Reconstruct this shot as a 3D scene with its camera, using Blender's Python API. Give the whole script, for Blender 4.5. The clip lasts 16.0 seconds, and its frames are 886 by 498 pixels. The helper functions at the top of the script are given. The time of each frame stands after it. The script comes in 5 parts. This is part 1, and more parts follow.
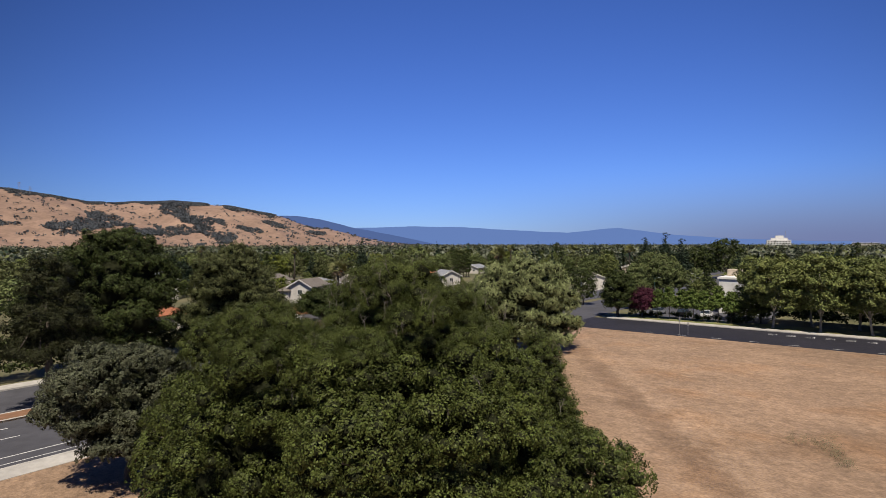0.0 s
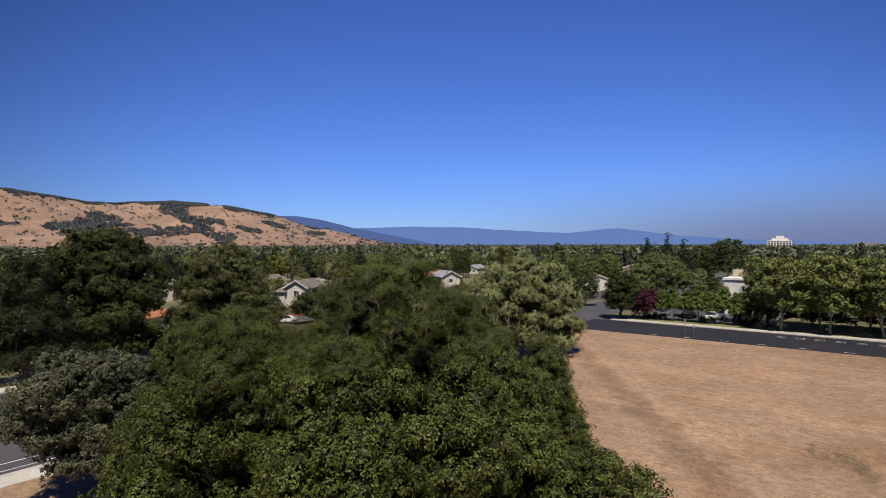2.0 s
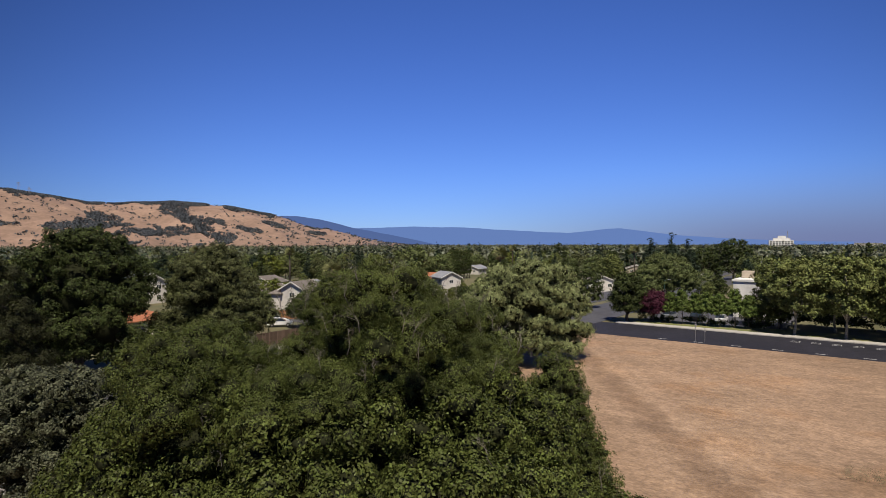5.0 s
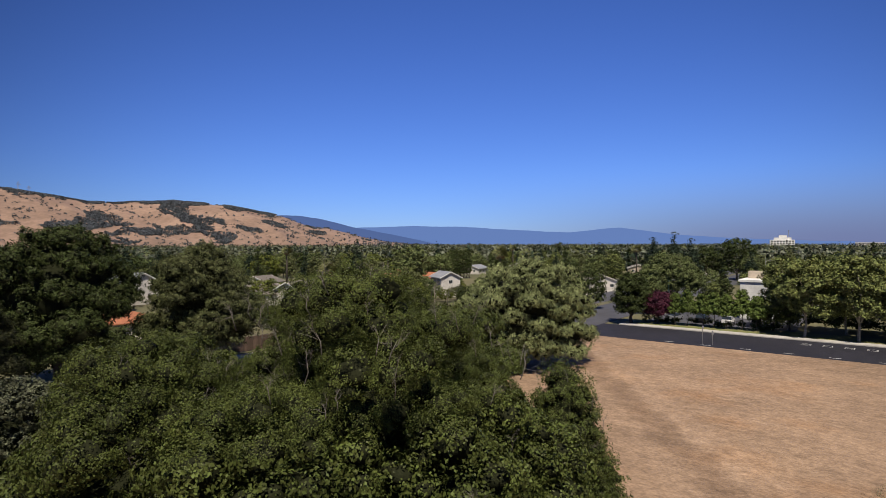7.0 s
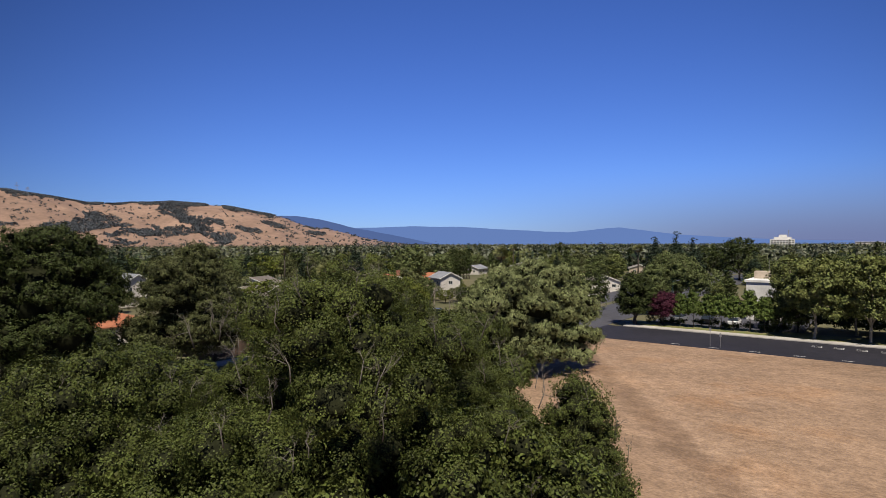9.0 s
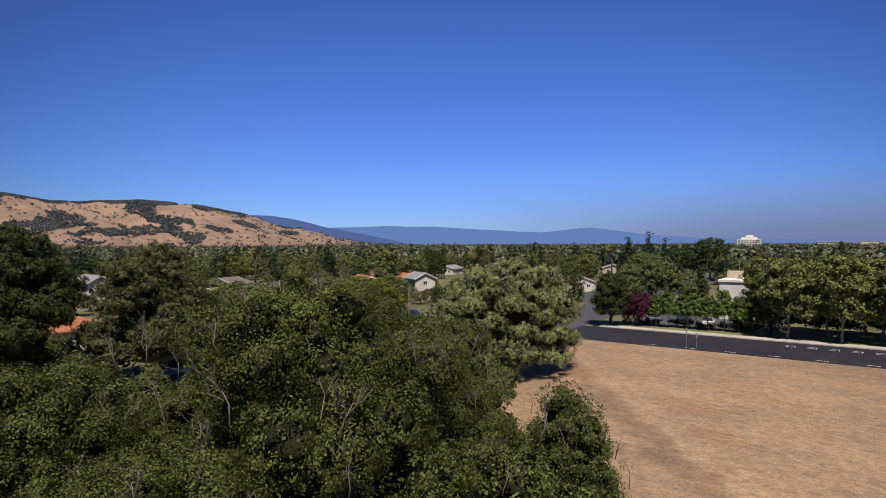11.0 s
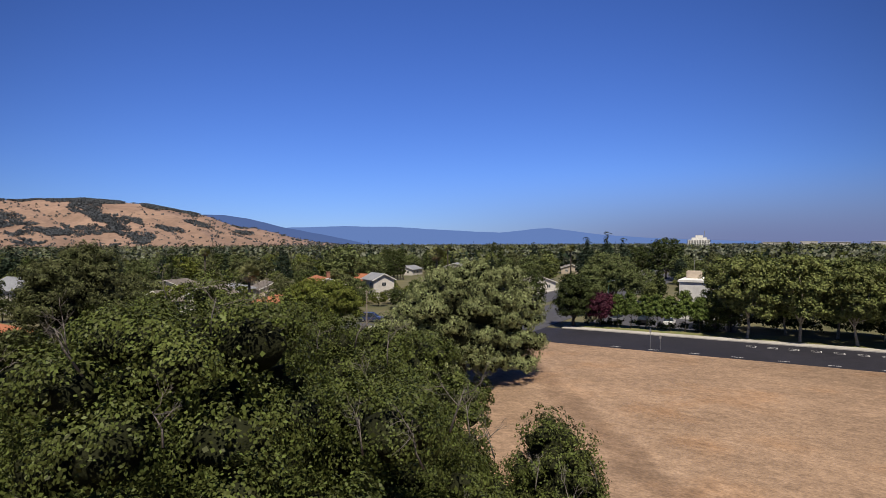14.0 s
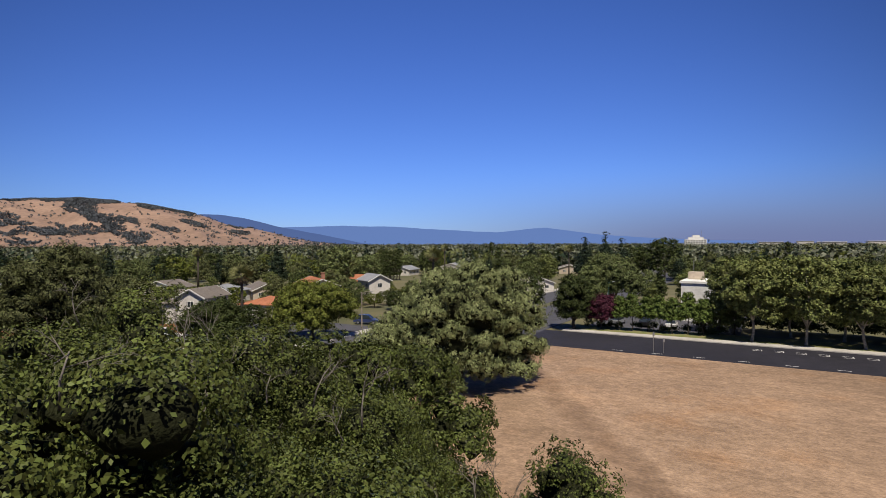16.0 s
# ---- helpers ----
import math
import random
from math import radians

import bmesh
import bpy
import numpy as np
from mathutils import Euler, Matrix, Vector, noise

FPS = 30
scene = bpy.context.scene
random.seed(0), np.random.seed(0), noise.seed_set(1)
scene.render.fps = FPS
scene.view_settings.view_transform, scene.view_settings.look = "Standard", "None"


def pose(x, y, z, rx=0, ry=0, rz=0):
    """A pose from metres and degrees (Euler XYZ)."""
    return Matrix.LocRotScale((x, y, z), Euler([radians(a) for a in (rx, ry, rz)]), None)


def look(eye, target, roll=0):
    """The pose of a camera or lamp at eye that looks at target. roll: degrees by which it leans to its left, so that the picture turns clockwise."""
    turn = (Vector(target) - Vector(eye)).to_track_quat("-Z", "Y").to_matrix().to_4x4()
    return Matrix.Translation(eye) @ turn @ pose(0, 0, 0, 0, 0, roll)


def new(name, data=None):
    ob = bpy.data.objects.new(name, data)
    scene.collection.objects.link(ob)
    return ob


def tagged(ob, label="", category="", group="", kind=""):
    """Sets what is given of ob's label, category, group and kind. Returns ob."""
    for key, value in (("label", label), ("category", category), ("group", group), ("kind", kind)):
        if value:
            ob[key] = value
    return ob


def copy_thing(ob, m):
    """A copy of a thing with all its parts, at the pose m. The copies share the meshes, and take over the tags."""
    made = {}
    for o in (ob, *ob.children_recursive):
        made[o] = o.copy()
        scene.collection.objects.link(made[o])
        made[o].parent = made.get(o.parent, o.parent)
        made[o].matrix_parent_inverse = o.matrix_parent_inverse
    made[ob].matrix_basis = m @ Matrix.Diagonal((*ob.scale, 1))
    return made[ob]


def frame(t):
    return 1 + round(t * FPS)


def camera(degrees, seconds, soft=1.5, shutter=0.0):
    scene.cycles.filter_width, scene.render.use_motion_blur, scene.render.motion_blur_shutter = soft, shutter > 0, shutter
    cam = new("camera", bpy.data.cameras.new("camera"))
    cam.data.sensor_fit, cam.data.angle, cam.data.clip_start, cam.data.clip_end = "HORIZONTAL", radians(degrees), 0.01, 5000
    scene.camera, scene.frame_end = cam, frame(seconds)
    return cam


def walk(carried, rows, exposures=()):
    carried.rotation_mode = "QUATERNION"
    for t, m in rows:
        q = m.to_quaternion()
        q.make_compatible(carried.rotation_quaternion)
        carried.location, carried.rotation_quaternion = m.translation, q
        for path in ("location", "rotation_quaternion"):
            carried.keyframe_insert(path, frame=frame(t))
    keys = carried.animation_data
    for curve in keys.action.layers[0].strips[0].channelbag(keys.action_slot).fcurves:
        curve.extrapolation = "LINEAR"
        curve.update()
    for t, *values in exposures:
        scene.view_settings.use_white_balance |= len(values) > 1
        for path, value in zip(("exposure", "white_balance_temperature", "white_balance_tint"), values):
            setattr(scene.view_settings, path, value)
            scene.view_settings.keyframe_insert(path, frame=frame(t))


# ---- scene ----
cam = camera(76.0, 16.0, soft=0.6)
PATH = [
    (0, (-1.386, -0.162, 15.275), (-1.38, 1.838, 15.255), -0.1),
    (0.5, (-1.345, 0.526, 15.254), (-1.339, 2.525, 15.234), -0.1),
    (1, (-1.276, 1.211, 15.23), (-1.27, 3.211, 15.21), -0.1),
    (1.5, (-1.233, 1.838, 15.219), (-1.228, 3.838, 15.2), -0.1),
    (2, (-1.214, 2.426, 15.222), (-1.208, 4.426, 15.203), -0.1),
    (2.5, (-1.15, 3.061, 15.219), (-1.145, 5.061, 15.2), -0.1),
    (3, (-1.113, 3.712, 15.222), (-1.108, 5.712, 15.203), -0.1),
    (3.5, (-1.131, 4.321, 15.249), (-1.126, 6.321, 15.23), -0.1),
    (4, (-1.142, 4.861, 15.307), (-1.138, 6.861, 15.288), -0.1),
    (6.5, (-0.876, 8.549, 15.266), (-0.872, 10.549, 15.246), -0.1),
    (7, (-0.771, 9.286, 15.28), (-0.768, 11.286, 15.259), -0.1),
    (7.5, (-0.745, 10.023, 15.281), (-0.741, 12.023, 15.26), -0.1),
    (8, (-0.715, 10.621, 15.252), (-0.712, 12.621, 15.232), -0.2),
    (10.5, (-0.932, 13.213, 15.275), (-0.918, 15.213, 15.254), -0.2),
    (11, (-0.901, 13.672, 15.281), (-0.806, 15.67, 15.26), -0.2),
    (11.5, (-0.923, 14.235, 15.277), (-0.74, 16.227, 15.256), -0.2),
    (12, (-0.957, 14.754, 15.254), (-0.75, 16.744, 15.234), -0.2),
    (12.5, (-0.943, 15.31, 15.244), (-0.722, 17.298, 15.224), -0.2),
    (13, (-0.91, 15.969, 15.228), (-0.681, 17.956, 15.208), -0.2),
    (13.5, (-0.857, 16.644, 15.262), (-0.623, 18.63, 15.242), -0.2),
    (14, (-0.794, 17.287, 15.268), (-0.555, 19.272, 15.247), -0.2),
    (14.5, (-0.717, 17.947, 15.259), (-0.474, 19.932, 15.238), -0.2),
    (15, (-0.632, 18.642, 15.27), (-0.386, 20.626, 15.249), -0.2),
    (15.5, (-0.567, 19.263, 15.337), (-0.318, 21.247, 15.316), -0.2),
    (16, (-0.503, 19.797, 15.4), (-0.253, 21.781, 15.378), -0.2),
]
walk(cam, [(t, look(eye, target, roll)) for t, eye, target, roll in PATH])

# ---- light ----
SUN_AZ, SUN_EL = radians(178), radians(60)      # clockwise from +y; height over the horizon
sun_dir = Vector((math.sin(SUN_AZ) * math.cos(SUN_EL), math.cos(SUN_AZ) * math.cos(SUN_EL), math.sin(SUN_EL)))
world = bpy.data.worlds.new("world")
scene.world = world
world.use_nodes = True
wn = world.node_tree.nodes
sky = wn.new("ShaderNodeTexSky")
sky.sky_type, sky.sun_disc = "NISHITA", False
sky.sun_elevation, sky.sun_rotation = SUN_EL, -SUN_AZ
sky.altitude, sky.air_density, sky.dust_density, sky.ozone_density = 100, 1.0, 0.1, 2.0
wn["Background"].inputs["Strength"].default_value = 0.068
tint = wn.new("ShaderNodeMix")
tint.data_type, tint.blend_type = "RGBA", "MULTIPLY"
tint.inputs["Factor"].default_value, tint.inputs["B"].default_value = 1.0, (0.51, 0.775, 1.59, 1.0)
world.node_tree.links.new(sky.outputs["Color"], tint.inputs["A"])
wl = world.node_tree.links
direction = wn.new("ShaderNodeTexCoord")
axes = wn.new("ShaderNodeSeparateXYZ")
wl.new(direction.outputs["Generated"], axes.inputs["Vector"])


def sky_range(sock, a, b, lo, hi):
    r = wn.new("ShaderNodeMapRange")
    r.interpolation_type = "SMOOTHSTEP"
    for nm, v in (("From Min", a), ("From Max", b), ("To Min", lo), ("To Max", hi)):
        r.inputs[nm].default_value = v
    wl.new(sock, r.inputs["Value"])
    return r.outputs["Result"]


deep = wn.new("ShaderNodeMix")                   # sky dimmed to the sides and behind, fitted to the brightness across the view
deep.data_type, deep.blend_type = "RGBA", "MULTIPLY"
deep.inputs["Factor"].default_value = 1.0
wl.new(tint.outputs["Result"], deep.inputs["A"])
away = wn.new("ShaderNodeVectorMath")
away.operation = "DOT_PRODUCT"
away.inputs[1].default_value = (math.sin(radians(5)), math.cos(radians(5)), 0)
wl.new(direction.outputs["Generated"], away.inputs[0])
wl.new(sky_range(away.outputs["Value"], 0.5, 1.0, 0.40, 1.2), deep.inputs["B"])
smog = wn.new("ShaderNodeMix")                   # a low layer of grey-violet smog, thicker over the plain to the east
smog.data_type = "RGBA"
smog.inputs["B"].default_value = (2.3, 2.75, 5.4, 1.0)
amount = wn.new("ShaderNodeMath")
amount.operation = "MULTIPLY"
wl.new(sky_range(axes.outputs["Z"], -0.005, 0.13, 1.0, 0.0), amount.inputs[0])
wl.new(sky_range(axes.outputs["X"], -0.1, 0.6, 0.05, 0.92), amount.inputs[1])
wl.new(amount.outputs["Value"], smog.inputs["Factor"])
wl.new(deep.outputs["Result"], smog.inputs["A"])
wl.new(smog.outputs["Result"], wn["Background"].inputs["Color"])
sun = new("sun", bpy.data.lights.new("sun", "SUN"))
sun.data.energy, sun.data.angle, sun.data.color = 5.3, radians(0.53), (1.0, 0.90, 0.76)
sun.matrix_world = look(sun_dir * 100, (0, 0, 0))


# ---- materials ----
def lin(c):
    return (c[0], c[1], c[2], 1.0)


def mat(name, col, col2=None, tex=None, scale=1.0, rough=0.85, detail=6.0, bump=0.0, bump_scale=None, spec=0.3, metal=0.0,
        stretch=(1, 1, 1), turn=0.0, coarse=None, island=0.0, obrand=0.0, trans=0.0, lo=0.35, hi=0.65, grain=()):
    """Noise between two colours, a second coarser variation, optional bump, per-piece variation and leaf translucency."""
    m = bpy.data.materials.new(name)
    m.use_nodes = True
    nt = m.node_tree
    n, l = nt.nodes, nt.links
    b = n["Principled BSDF"]
    b.inputs["Roughness"].default_value = rough
    b.inputs["Metallic"].default_value = metal
    b.inputs["Specular IOR Level"].default_value = spec
    col2 = col2 or tuple(c * 0.72 for c in col)
    tc = n.new("ShaderNodeTexCoord")
    mp = n.new("ShaderNodeMapping")
    mp.inputs["Scale"].default_value = stretch
    mp.inputs["Rotation"].default_value = (0, 0, turn)
    if tex:
        mp.vector_type = "TEXTURE"
        mp.inputs["Scale"].default_value = tex
    l.new(tc.outputs["Object"], mp.inputs["Vector"])
    nz = n.new("ShaderNodeTexNoise")
    nz.inputs["Scale"].default_value, nz.inputs["Detail"].default_value = scale, detail
    nz.inputs["Roughness"].default_value = 0.62
    l.new(mp.outputs["Vector"], nz.inputs["Vector"])
    mr = n.new("ShaderNodeMapRange")
    mr.inputs["From Min"].default_value, mr.inputs["From Max"].default_value = lo, hi
    l.new(nz.outputs["Fac"], mr.inputs["Value"])
    mx = n.new("ShaderNodeMix")
    mx.data_type = "RGBA"
    mx.inputs["A"].default_value, mx.inputs["B"].default_value = lin(col), lin(col2)
    l.new(mr.outputs["Result"], mx.inputs["Factor"])
    out = mx.outputs["Result"]
    hsv = n.new("ShaderNodeHueSaturation")
    l.new(out, hsv.inputs["Color"])
    val = None

    def add(sock, amount, centre=1.0):
        nonlocal val
        r = n.new("ShaderNodeMapRange")
        r.inputs["To Min"].default_value, r.inputs["To Max"].default_value = centre - amount, centre + amount
        l.new(sock, r.inputs["Value"])
        if val is None:
            val = r.outputs["Result"]
        else:
            q = n.new("ShaderNodeMath")
            q.operation = "MULTIPLY"
            l.new(val, q.inputs[0]), l.new(r.outputs["Result"], q.inputs[1])
            val = q.outputs["Value"]
    nz2 = n.new("ShaderNodeTexNoise")
    nz2.inputs["Scale"].default_value, nz2.inputs["Detail"].default_value = coarse or scale * 0.13, 3
    l.new(tc.outputs["Object"], nz2.inputs["Vector"])
    add(nz2.outputs["Fac"], 0.35)
    for gs, ga in grain:
        ng = n.new("ShaderNodeTexNoise")
        ng.inputs["Scale"].default_value, ng.inputs["Detail"].default_value = gs, 2
        l.new(mp.outputs["Vector"], ng.inputs["Vector"])
        gr = n.new("ShaderNodeMapRange")
        gr.inputs["From Min"].default_value, gr.inputs["From Max"].default_value = 0.3, 0.7
        l.new(ng.outputs["Fac"], gr.inputs["Value"])
        add(gr.outputs["Result"], ga)
    if island:
        g = n.new("ShaderNodeNewGeometry")
        add(g.outputs["Random Per Island"], island)
        r = n.new("ShaderNodeMapRange")
        r.inputs["To Min"].default_value, r.inputs["To Max"].default_value = 0.485, 0.51
        l.new(g.outputs["Random Per Island"], r.inputs["Value"])
        l.new(r.outputs["Result"], hsv.inputs["Hue"])
    if obrand:
        o = n.new("ShaderNodeObjectInfo")
        add(o.outputs["Random"], obrand)
    l.new(val, hsv.inputs["Value"])
    l.new(hsv.outputs["Color"], b.inputs["Base Color"])
    if bump:
        nb = n.new("ShaderNodeTexNoise")
        nb.inputs["Scale"].default_value, nb.inputs["Detail"].default_value = bump_scale or scale * 3, 5
        l.new(mp.outputs["Vector"], nb.inputs["Vector"])
        bp = n.new("ShaderNodeBump")
        bp.inputs["Strength"].default_value, bp.inputs["Distance"].default_value = min(1.0, bump), 0.05
        l.new(nb.outputs["Fac"], bp.inputs["Height"])
        l.new(bp.outputs["Normal"], b.inputs["Normal"])
    if trans:
        t = n.new("ShaderNodeBsdfTranslucent")
        l.new(hsv.outputs["Color"], t.inputs["Color"])
        ms = n.new("ShaderNodeMixShader")
        ms.inputs["Fac"].default_value = trans
        l.new(b.outputs["BSDF"], ms.inputs[1]), l.new(t.outputs["BSDF"], ms.inputs[2])
        l.new(ms.outputs["Shader"], n["Material Output"].inputs["Surface"])
    return m


def leaf(name, col, col2, rough=0.55, trans=0.04, island=0.55, obrand=0.12):
    return mat(name, col, col2, scale=0.9, rough=rough, trans=trans, island=island, obrand=obrand, spec=0.12, coarse=0.25)


M_OAK = leaf("oak_leaf", (0.090, 0.110, 0.028), (0.043, 0.054, 0.014), rough=0.5)
M_GREY = leaf("grey_oak_leaf", (0.105, 0.112, 0.068), (0.066, 0.073, 0.044))
M_DARK = leaf("dark_leaf", (0.058, 0.074, 0.022), (0.034, 0.046, 0.014))
M_PINE = leaf("pine_needle", (0.042, 0.044, 0.018), (0.026, 0.03, 0.013))
M_WILLOW = leaf("willow_leaf", (0.25, 0.28, 0.125), (0.155, 0.182, 0.078))
M_PLANE = leaf("plane_leaf", (0.17, 0.19, 0.06), (0.095, 0.117, 0.038))
M_GREEN = leaf("garden_leaf", (0.138, 0.162, 0.06), (0.085, 0.107, 0.04))
M_LIME = leaf("bright_leaf", (0.135, 0.152, 0.03), (0.08, 0.098, 0.02))
M_OLIVE = leaf("olive_leaf", (0.115, 0.126, 0.05), (0.072, 0.082, 0.033))
M_BLUE = leaf("conifer_needle", (0.032, 0.048, 0.028), (0.02, 0.032, 0.019))
M_PLUM = leaf("plum_leaf", (0.085, 0.022, 0.040), (0.050, 0.014, 0.026))
# paler and greyer than near leaves: distance haze mixed into the leaf colour
M_FAR_HAZED = leaf("hazed_far_leaf", (0.15, 0.16, 0.112), (0.1, 0.112, 0.08))
M_YOUNG = leaf("young_leaf", (0.12, 0.165, 0.038), (0.08, 0.115, 0.028))
M_FROND = leaf("palm_frond", (0.20, 0.20, 0.085), (0.14, 0.15, 0.06))
M_WEED = leaf("weed_leaf", (0.2, 0.185, 0.11), (0.13, 0.125, 0.07))
M_WHITE_FLOWER = leaf("white_blossom", (0.55, 0.52, 0.48), (0.16, 0.18, 0.10))
M_BARK = mat("bark", (0.11, 0.092, 0.076), (0.055, 0.046, 0.038), scale=6, stretch=(1, 1, 0.25), bump=0.6)
M_BARK_PALE = mat("pale_bark", (0.42, 0.38, 0.31), (0.22, 0.19, 0.15), scale=4, bump=0.4)
# near-black stand-in for the shade deep inside the crowns
M_CROWN_SHADE = mat("crown_shade", (0.026, 0.029, 0.014), (0.015, 0.017, 0.008), scale=9, detail=8, bump=0.5, spec=0.05)
M_DEAD = mat("dead_wood", (0.19, 0.17, 0.15), (0.11, 0.10, 0.09), scale=10, bump=0.4)
M_FROND_DRY = mat("dry_frond", (0.42, 0.31, 0.17), (0.26, 0.18, 0.10), scale=3, island=0.3)
M_GROUND = mat("suburb_ground", (0.16, 0.14, 0.075), (0.08, 0.085, 0.04), scale=0.05, detail=8)
M_FIELD = mat("dry_grass", (0.335, 0.228, 0.148), (0.235, 0.157, 0.101), tex=(1.35, 1, 1), turn=math.atan2(-0.612, 0.791), scale=0.9, detail=12, bump=0.9, bump_scale=9, coarse=0.045, lo=0.25, hi=0.75, grain=((0.16, 0.14), (1.6, 0.15), (5.5, 0.22)))


def worn_strips(m):
    """Wheel-worn strips in the dry grass: a trodden darker band beside a paler one, and rusty patches of old weeds."""
    n, l = m.node_tree.nodes, m.node_tree.links
    old = n["Principled BSDF"].inputs["Base Color"].links[0].from_socket
    tc, ax, wob = n.new("ShaderNodeTexCoord"), n.new("ShaderNodeSeparateXYZ"), n.new("ShaderNodeTexNoise")
    wob.inputs["Scale"].default_value, wob.inputs["Detail"].default_value = 0.35, 6
    l.new(tc.outputs["Object"], ax.inputs["Vector"]), l.new(tc.outputs["Object"], wob.inputs["Vector"])

    def calc(op, a, b):
        q = n.new("ShaderNodeMath")
        q.operation = op
        for k, v in enumerate((a, b)):
            if isinstance(v, (int, float)):
                q.inputs[k].default_value = v
            else:
                l.new(v, q.inputs[k])
        return q.outputs["Value"]
    across = calc("ADD", calc("SUBTRACT", ax.outputs["X"], calc("MULTIPLY", ax.outputs["Y"], 0.045)), calc("MULTIPLY", calc("SUBTRACT", wob.outputs["Fac"], 0.5), 3.4))
    for centre, width, tone in ((14.4, 1.4, (0.82, 0.80, 0.79, 1)), (16.5, 0.7, (1.22, 1.24, 1.27, 1)), (18.1, 0.55, (1.16, 1.17, 1.19, 1)), (12.2, 1.0, (1.15, 1.16, 1.18, 1))):
        off = calc("DIVIDE", calc("SUBTRACT", across, centre), width)
        mask = calc("POWER", 2.718, calc("MULTIPLY", calc("MULTIPLY", off, off), -1.0))
        mx = n.new("ShaderNodeMix")
        mx.data_type, mx.blend_type = "RGBA", "MULTIPLY"
        l.new(calc("MULTIPLY", mask, 0.95), mx.inputs["Factor"]), l.new(old, mx.inputs["A"])
        mx.inputs["B"].default_value = tone
        old = mx.outputs["Result"]
    rust, rr = n.new("ShaderNodeTexNoise"), n.new("ShaderNodeMapRange")
    rust.inputs["Scale"].default_value, rust.inputs["Detail"].default_value = 0.11, 9
    rr.inputs["From Min"].default_value, rr.inputs["From Max"].default_value, rr.inputs["To Max"].default_value = 0.52, 0.68, 0.75
    l.new(tc.outputs["Object"], rust.inputs["Vector"]), l.new(rust.outputs["Fac"], rr.inputs["Value"])
    mx = n.new("ShaderNodeMix")
    mx.data_type, mx.blend_type = "RGBA", "MULTIPLY"
    mx.inputs["B"].default_value = (0.98, 0.85, 0.70, 1)
    l.new(rr.outputs["Result"], mx.inputs["Factor"]), l.new(old, mx.inputs["A"]), l.new(mx.outputs["Result"], n["Principled BSDF"].inputs["Base Color"])


worn_strips(M_FIELD)
M_LAWN = mat("verge_grass", (0.12, 0.15, 0.045), (0.20, 0.17, 0.075), scale=0.8, detail=8, bump=0.4)
M_ASPHALT = mat("asphalt", (0.026, 0.025, 0.034), (0.018, 0.018, 0.025), scale=0.7, detail=10, rough=0.75, bump=0.2, bump_scale=30, coarse=0.1)
M_ASPHALT_OLD = mat("old_asphalt", (0.085, 0.085, 0.096), (0.062, 0.062, 0.071), scale=0.6, detail=10, rough=0.8, bump=0.2, bump_scale=30, coarse=0.12)
M_CONCRETE = mat("concrete", (0.48, 0.46, 0.42), (0.38, 0.36, 0.33), scale=1.5, detail=8, bump=0.2)
M_PAINT = mat("road_paint", (0.70, 0.70, 0.68), (0.48, 0.48, 0.47), scale=5)
M_BARE = mat("median_soil", (0.27, 0.145, 0.085), (0.20, 0.11, 0.065), scale=1.2, detail=8, bump=0.5)
M_HILL = mat("hill_grass", grain=((0.03, 0.12), (0.1, 0.12)), col=(0.285, 0.193, 0.142), col2=(0.21, 0.14, 0.104), scale=0.006, detail=10, coarse=0.0014)
# scrub green shifted to blue-grey, so the colour carries the haze of distance
M_SCRUB_HAZED = mat("hill_scrub", (0.076, 0.086, 0.096), (0.058, 0.068, 0.080), scale=0.05, island=0.3)


# ---- builders ----
def link_mesh(name, verts, faces, material, parent=None, label="", smooth=False):
    me = bpy.data.meshes.new(name)
    if isinstance(verts, np.ndarray) and isinstance(faces, np.ndarray):
        k = faces.shape[1]
        me.vertices.add(len(verts))
        me.vertices.foreach_set("co", verts.astype(np.float32).ravel())
        me.loops.add(faces.size)
        me.loops.foreach_set("vertex_index", faces.astype(np.int32).ravel())
        me.polygons.add(len(faces))
        me.polygons.foreach_set("loop_start", np.arange(0, faces.size, k, dtype=np.int32))
        me.update(calc_edges=True)
    else:
        me.from_pydata([tuple(v) for v in verts], [], faces)
    if smooth:
        me.polygons.foreach_set("use_smooth", [True] * len(me.polygons))
    me.materials.append(material)
    ob = new(name, me)
    if parent is not None:
        ob.parent = parent
    if label:
        ob["label"] = label
    return ob


def part(name, bm, material, parent, label=""):
    me = bpy.data.meshes.new(name)
    bm.to_mesh(me)
    bm.free()
    me.materials.append(material)
    ob = new(name, me)
    ob.parent = parent
    if label:
        ob["label"] = label
    return ob


def thing(name, m, label, category, group="", kind=""):
    ob = new(name)
    ob.empty_display_size = 0.3
    ob.matrix_world = m
    return tagged(ob, label, category, group, kind)


def box(bm, x0, x1, y0, y1, z0, z1, m=None, bevel=0.0):
    r = bmesh.ops.create_cube(bm, size=1.0)
    t = Matrix.Translation(((x0 + x1) / 2, (y0 + y1) / 2, (z0 + z1) / 2)) @ Matrix.Diagonal((x1 - x0, y1 - y0, z1 - z0, 1))
    bmesh.ops.transform(bm, matrix=(m or Matrix()) @ t, verts=r["verts"])
    if bevel:
        bmesh.ops.bevel(bm, geom=list({e for v in r["verts"] for e in v.link_edges}), offset=bevel, segments=1, affect="EDGES")
    return bm


def boxes(*rows, m=None, bevel=0.0):
    bm = bmesh.new()
    for r in rows:
        box(bm, *r, m=m, bevel=bevel)
    return bm


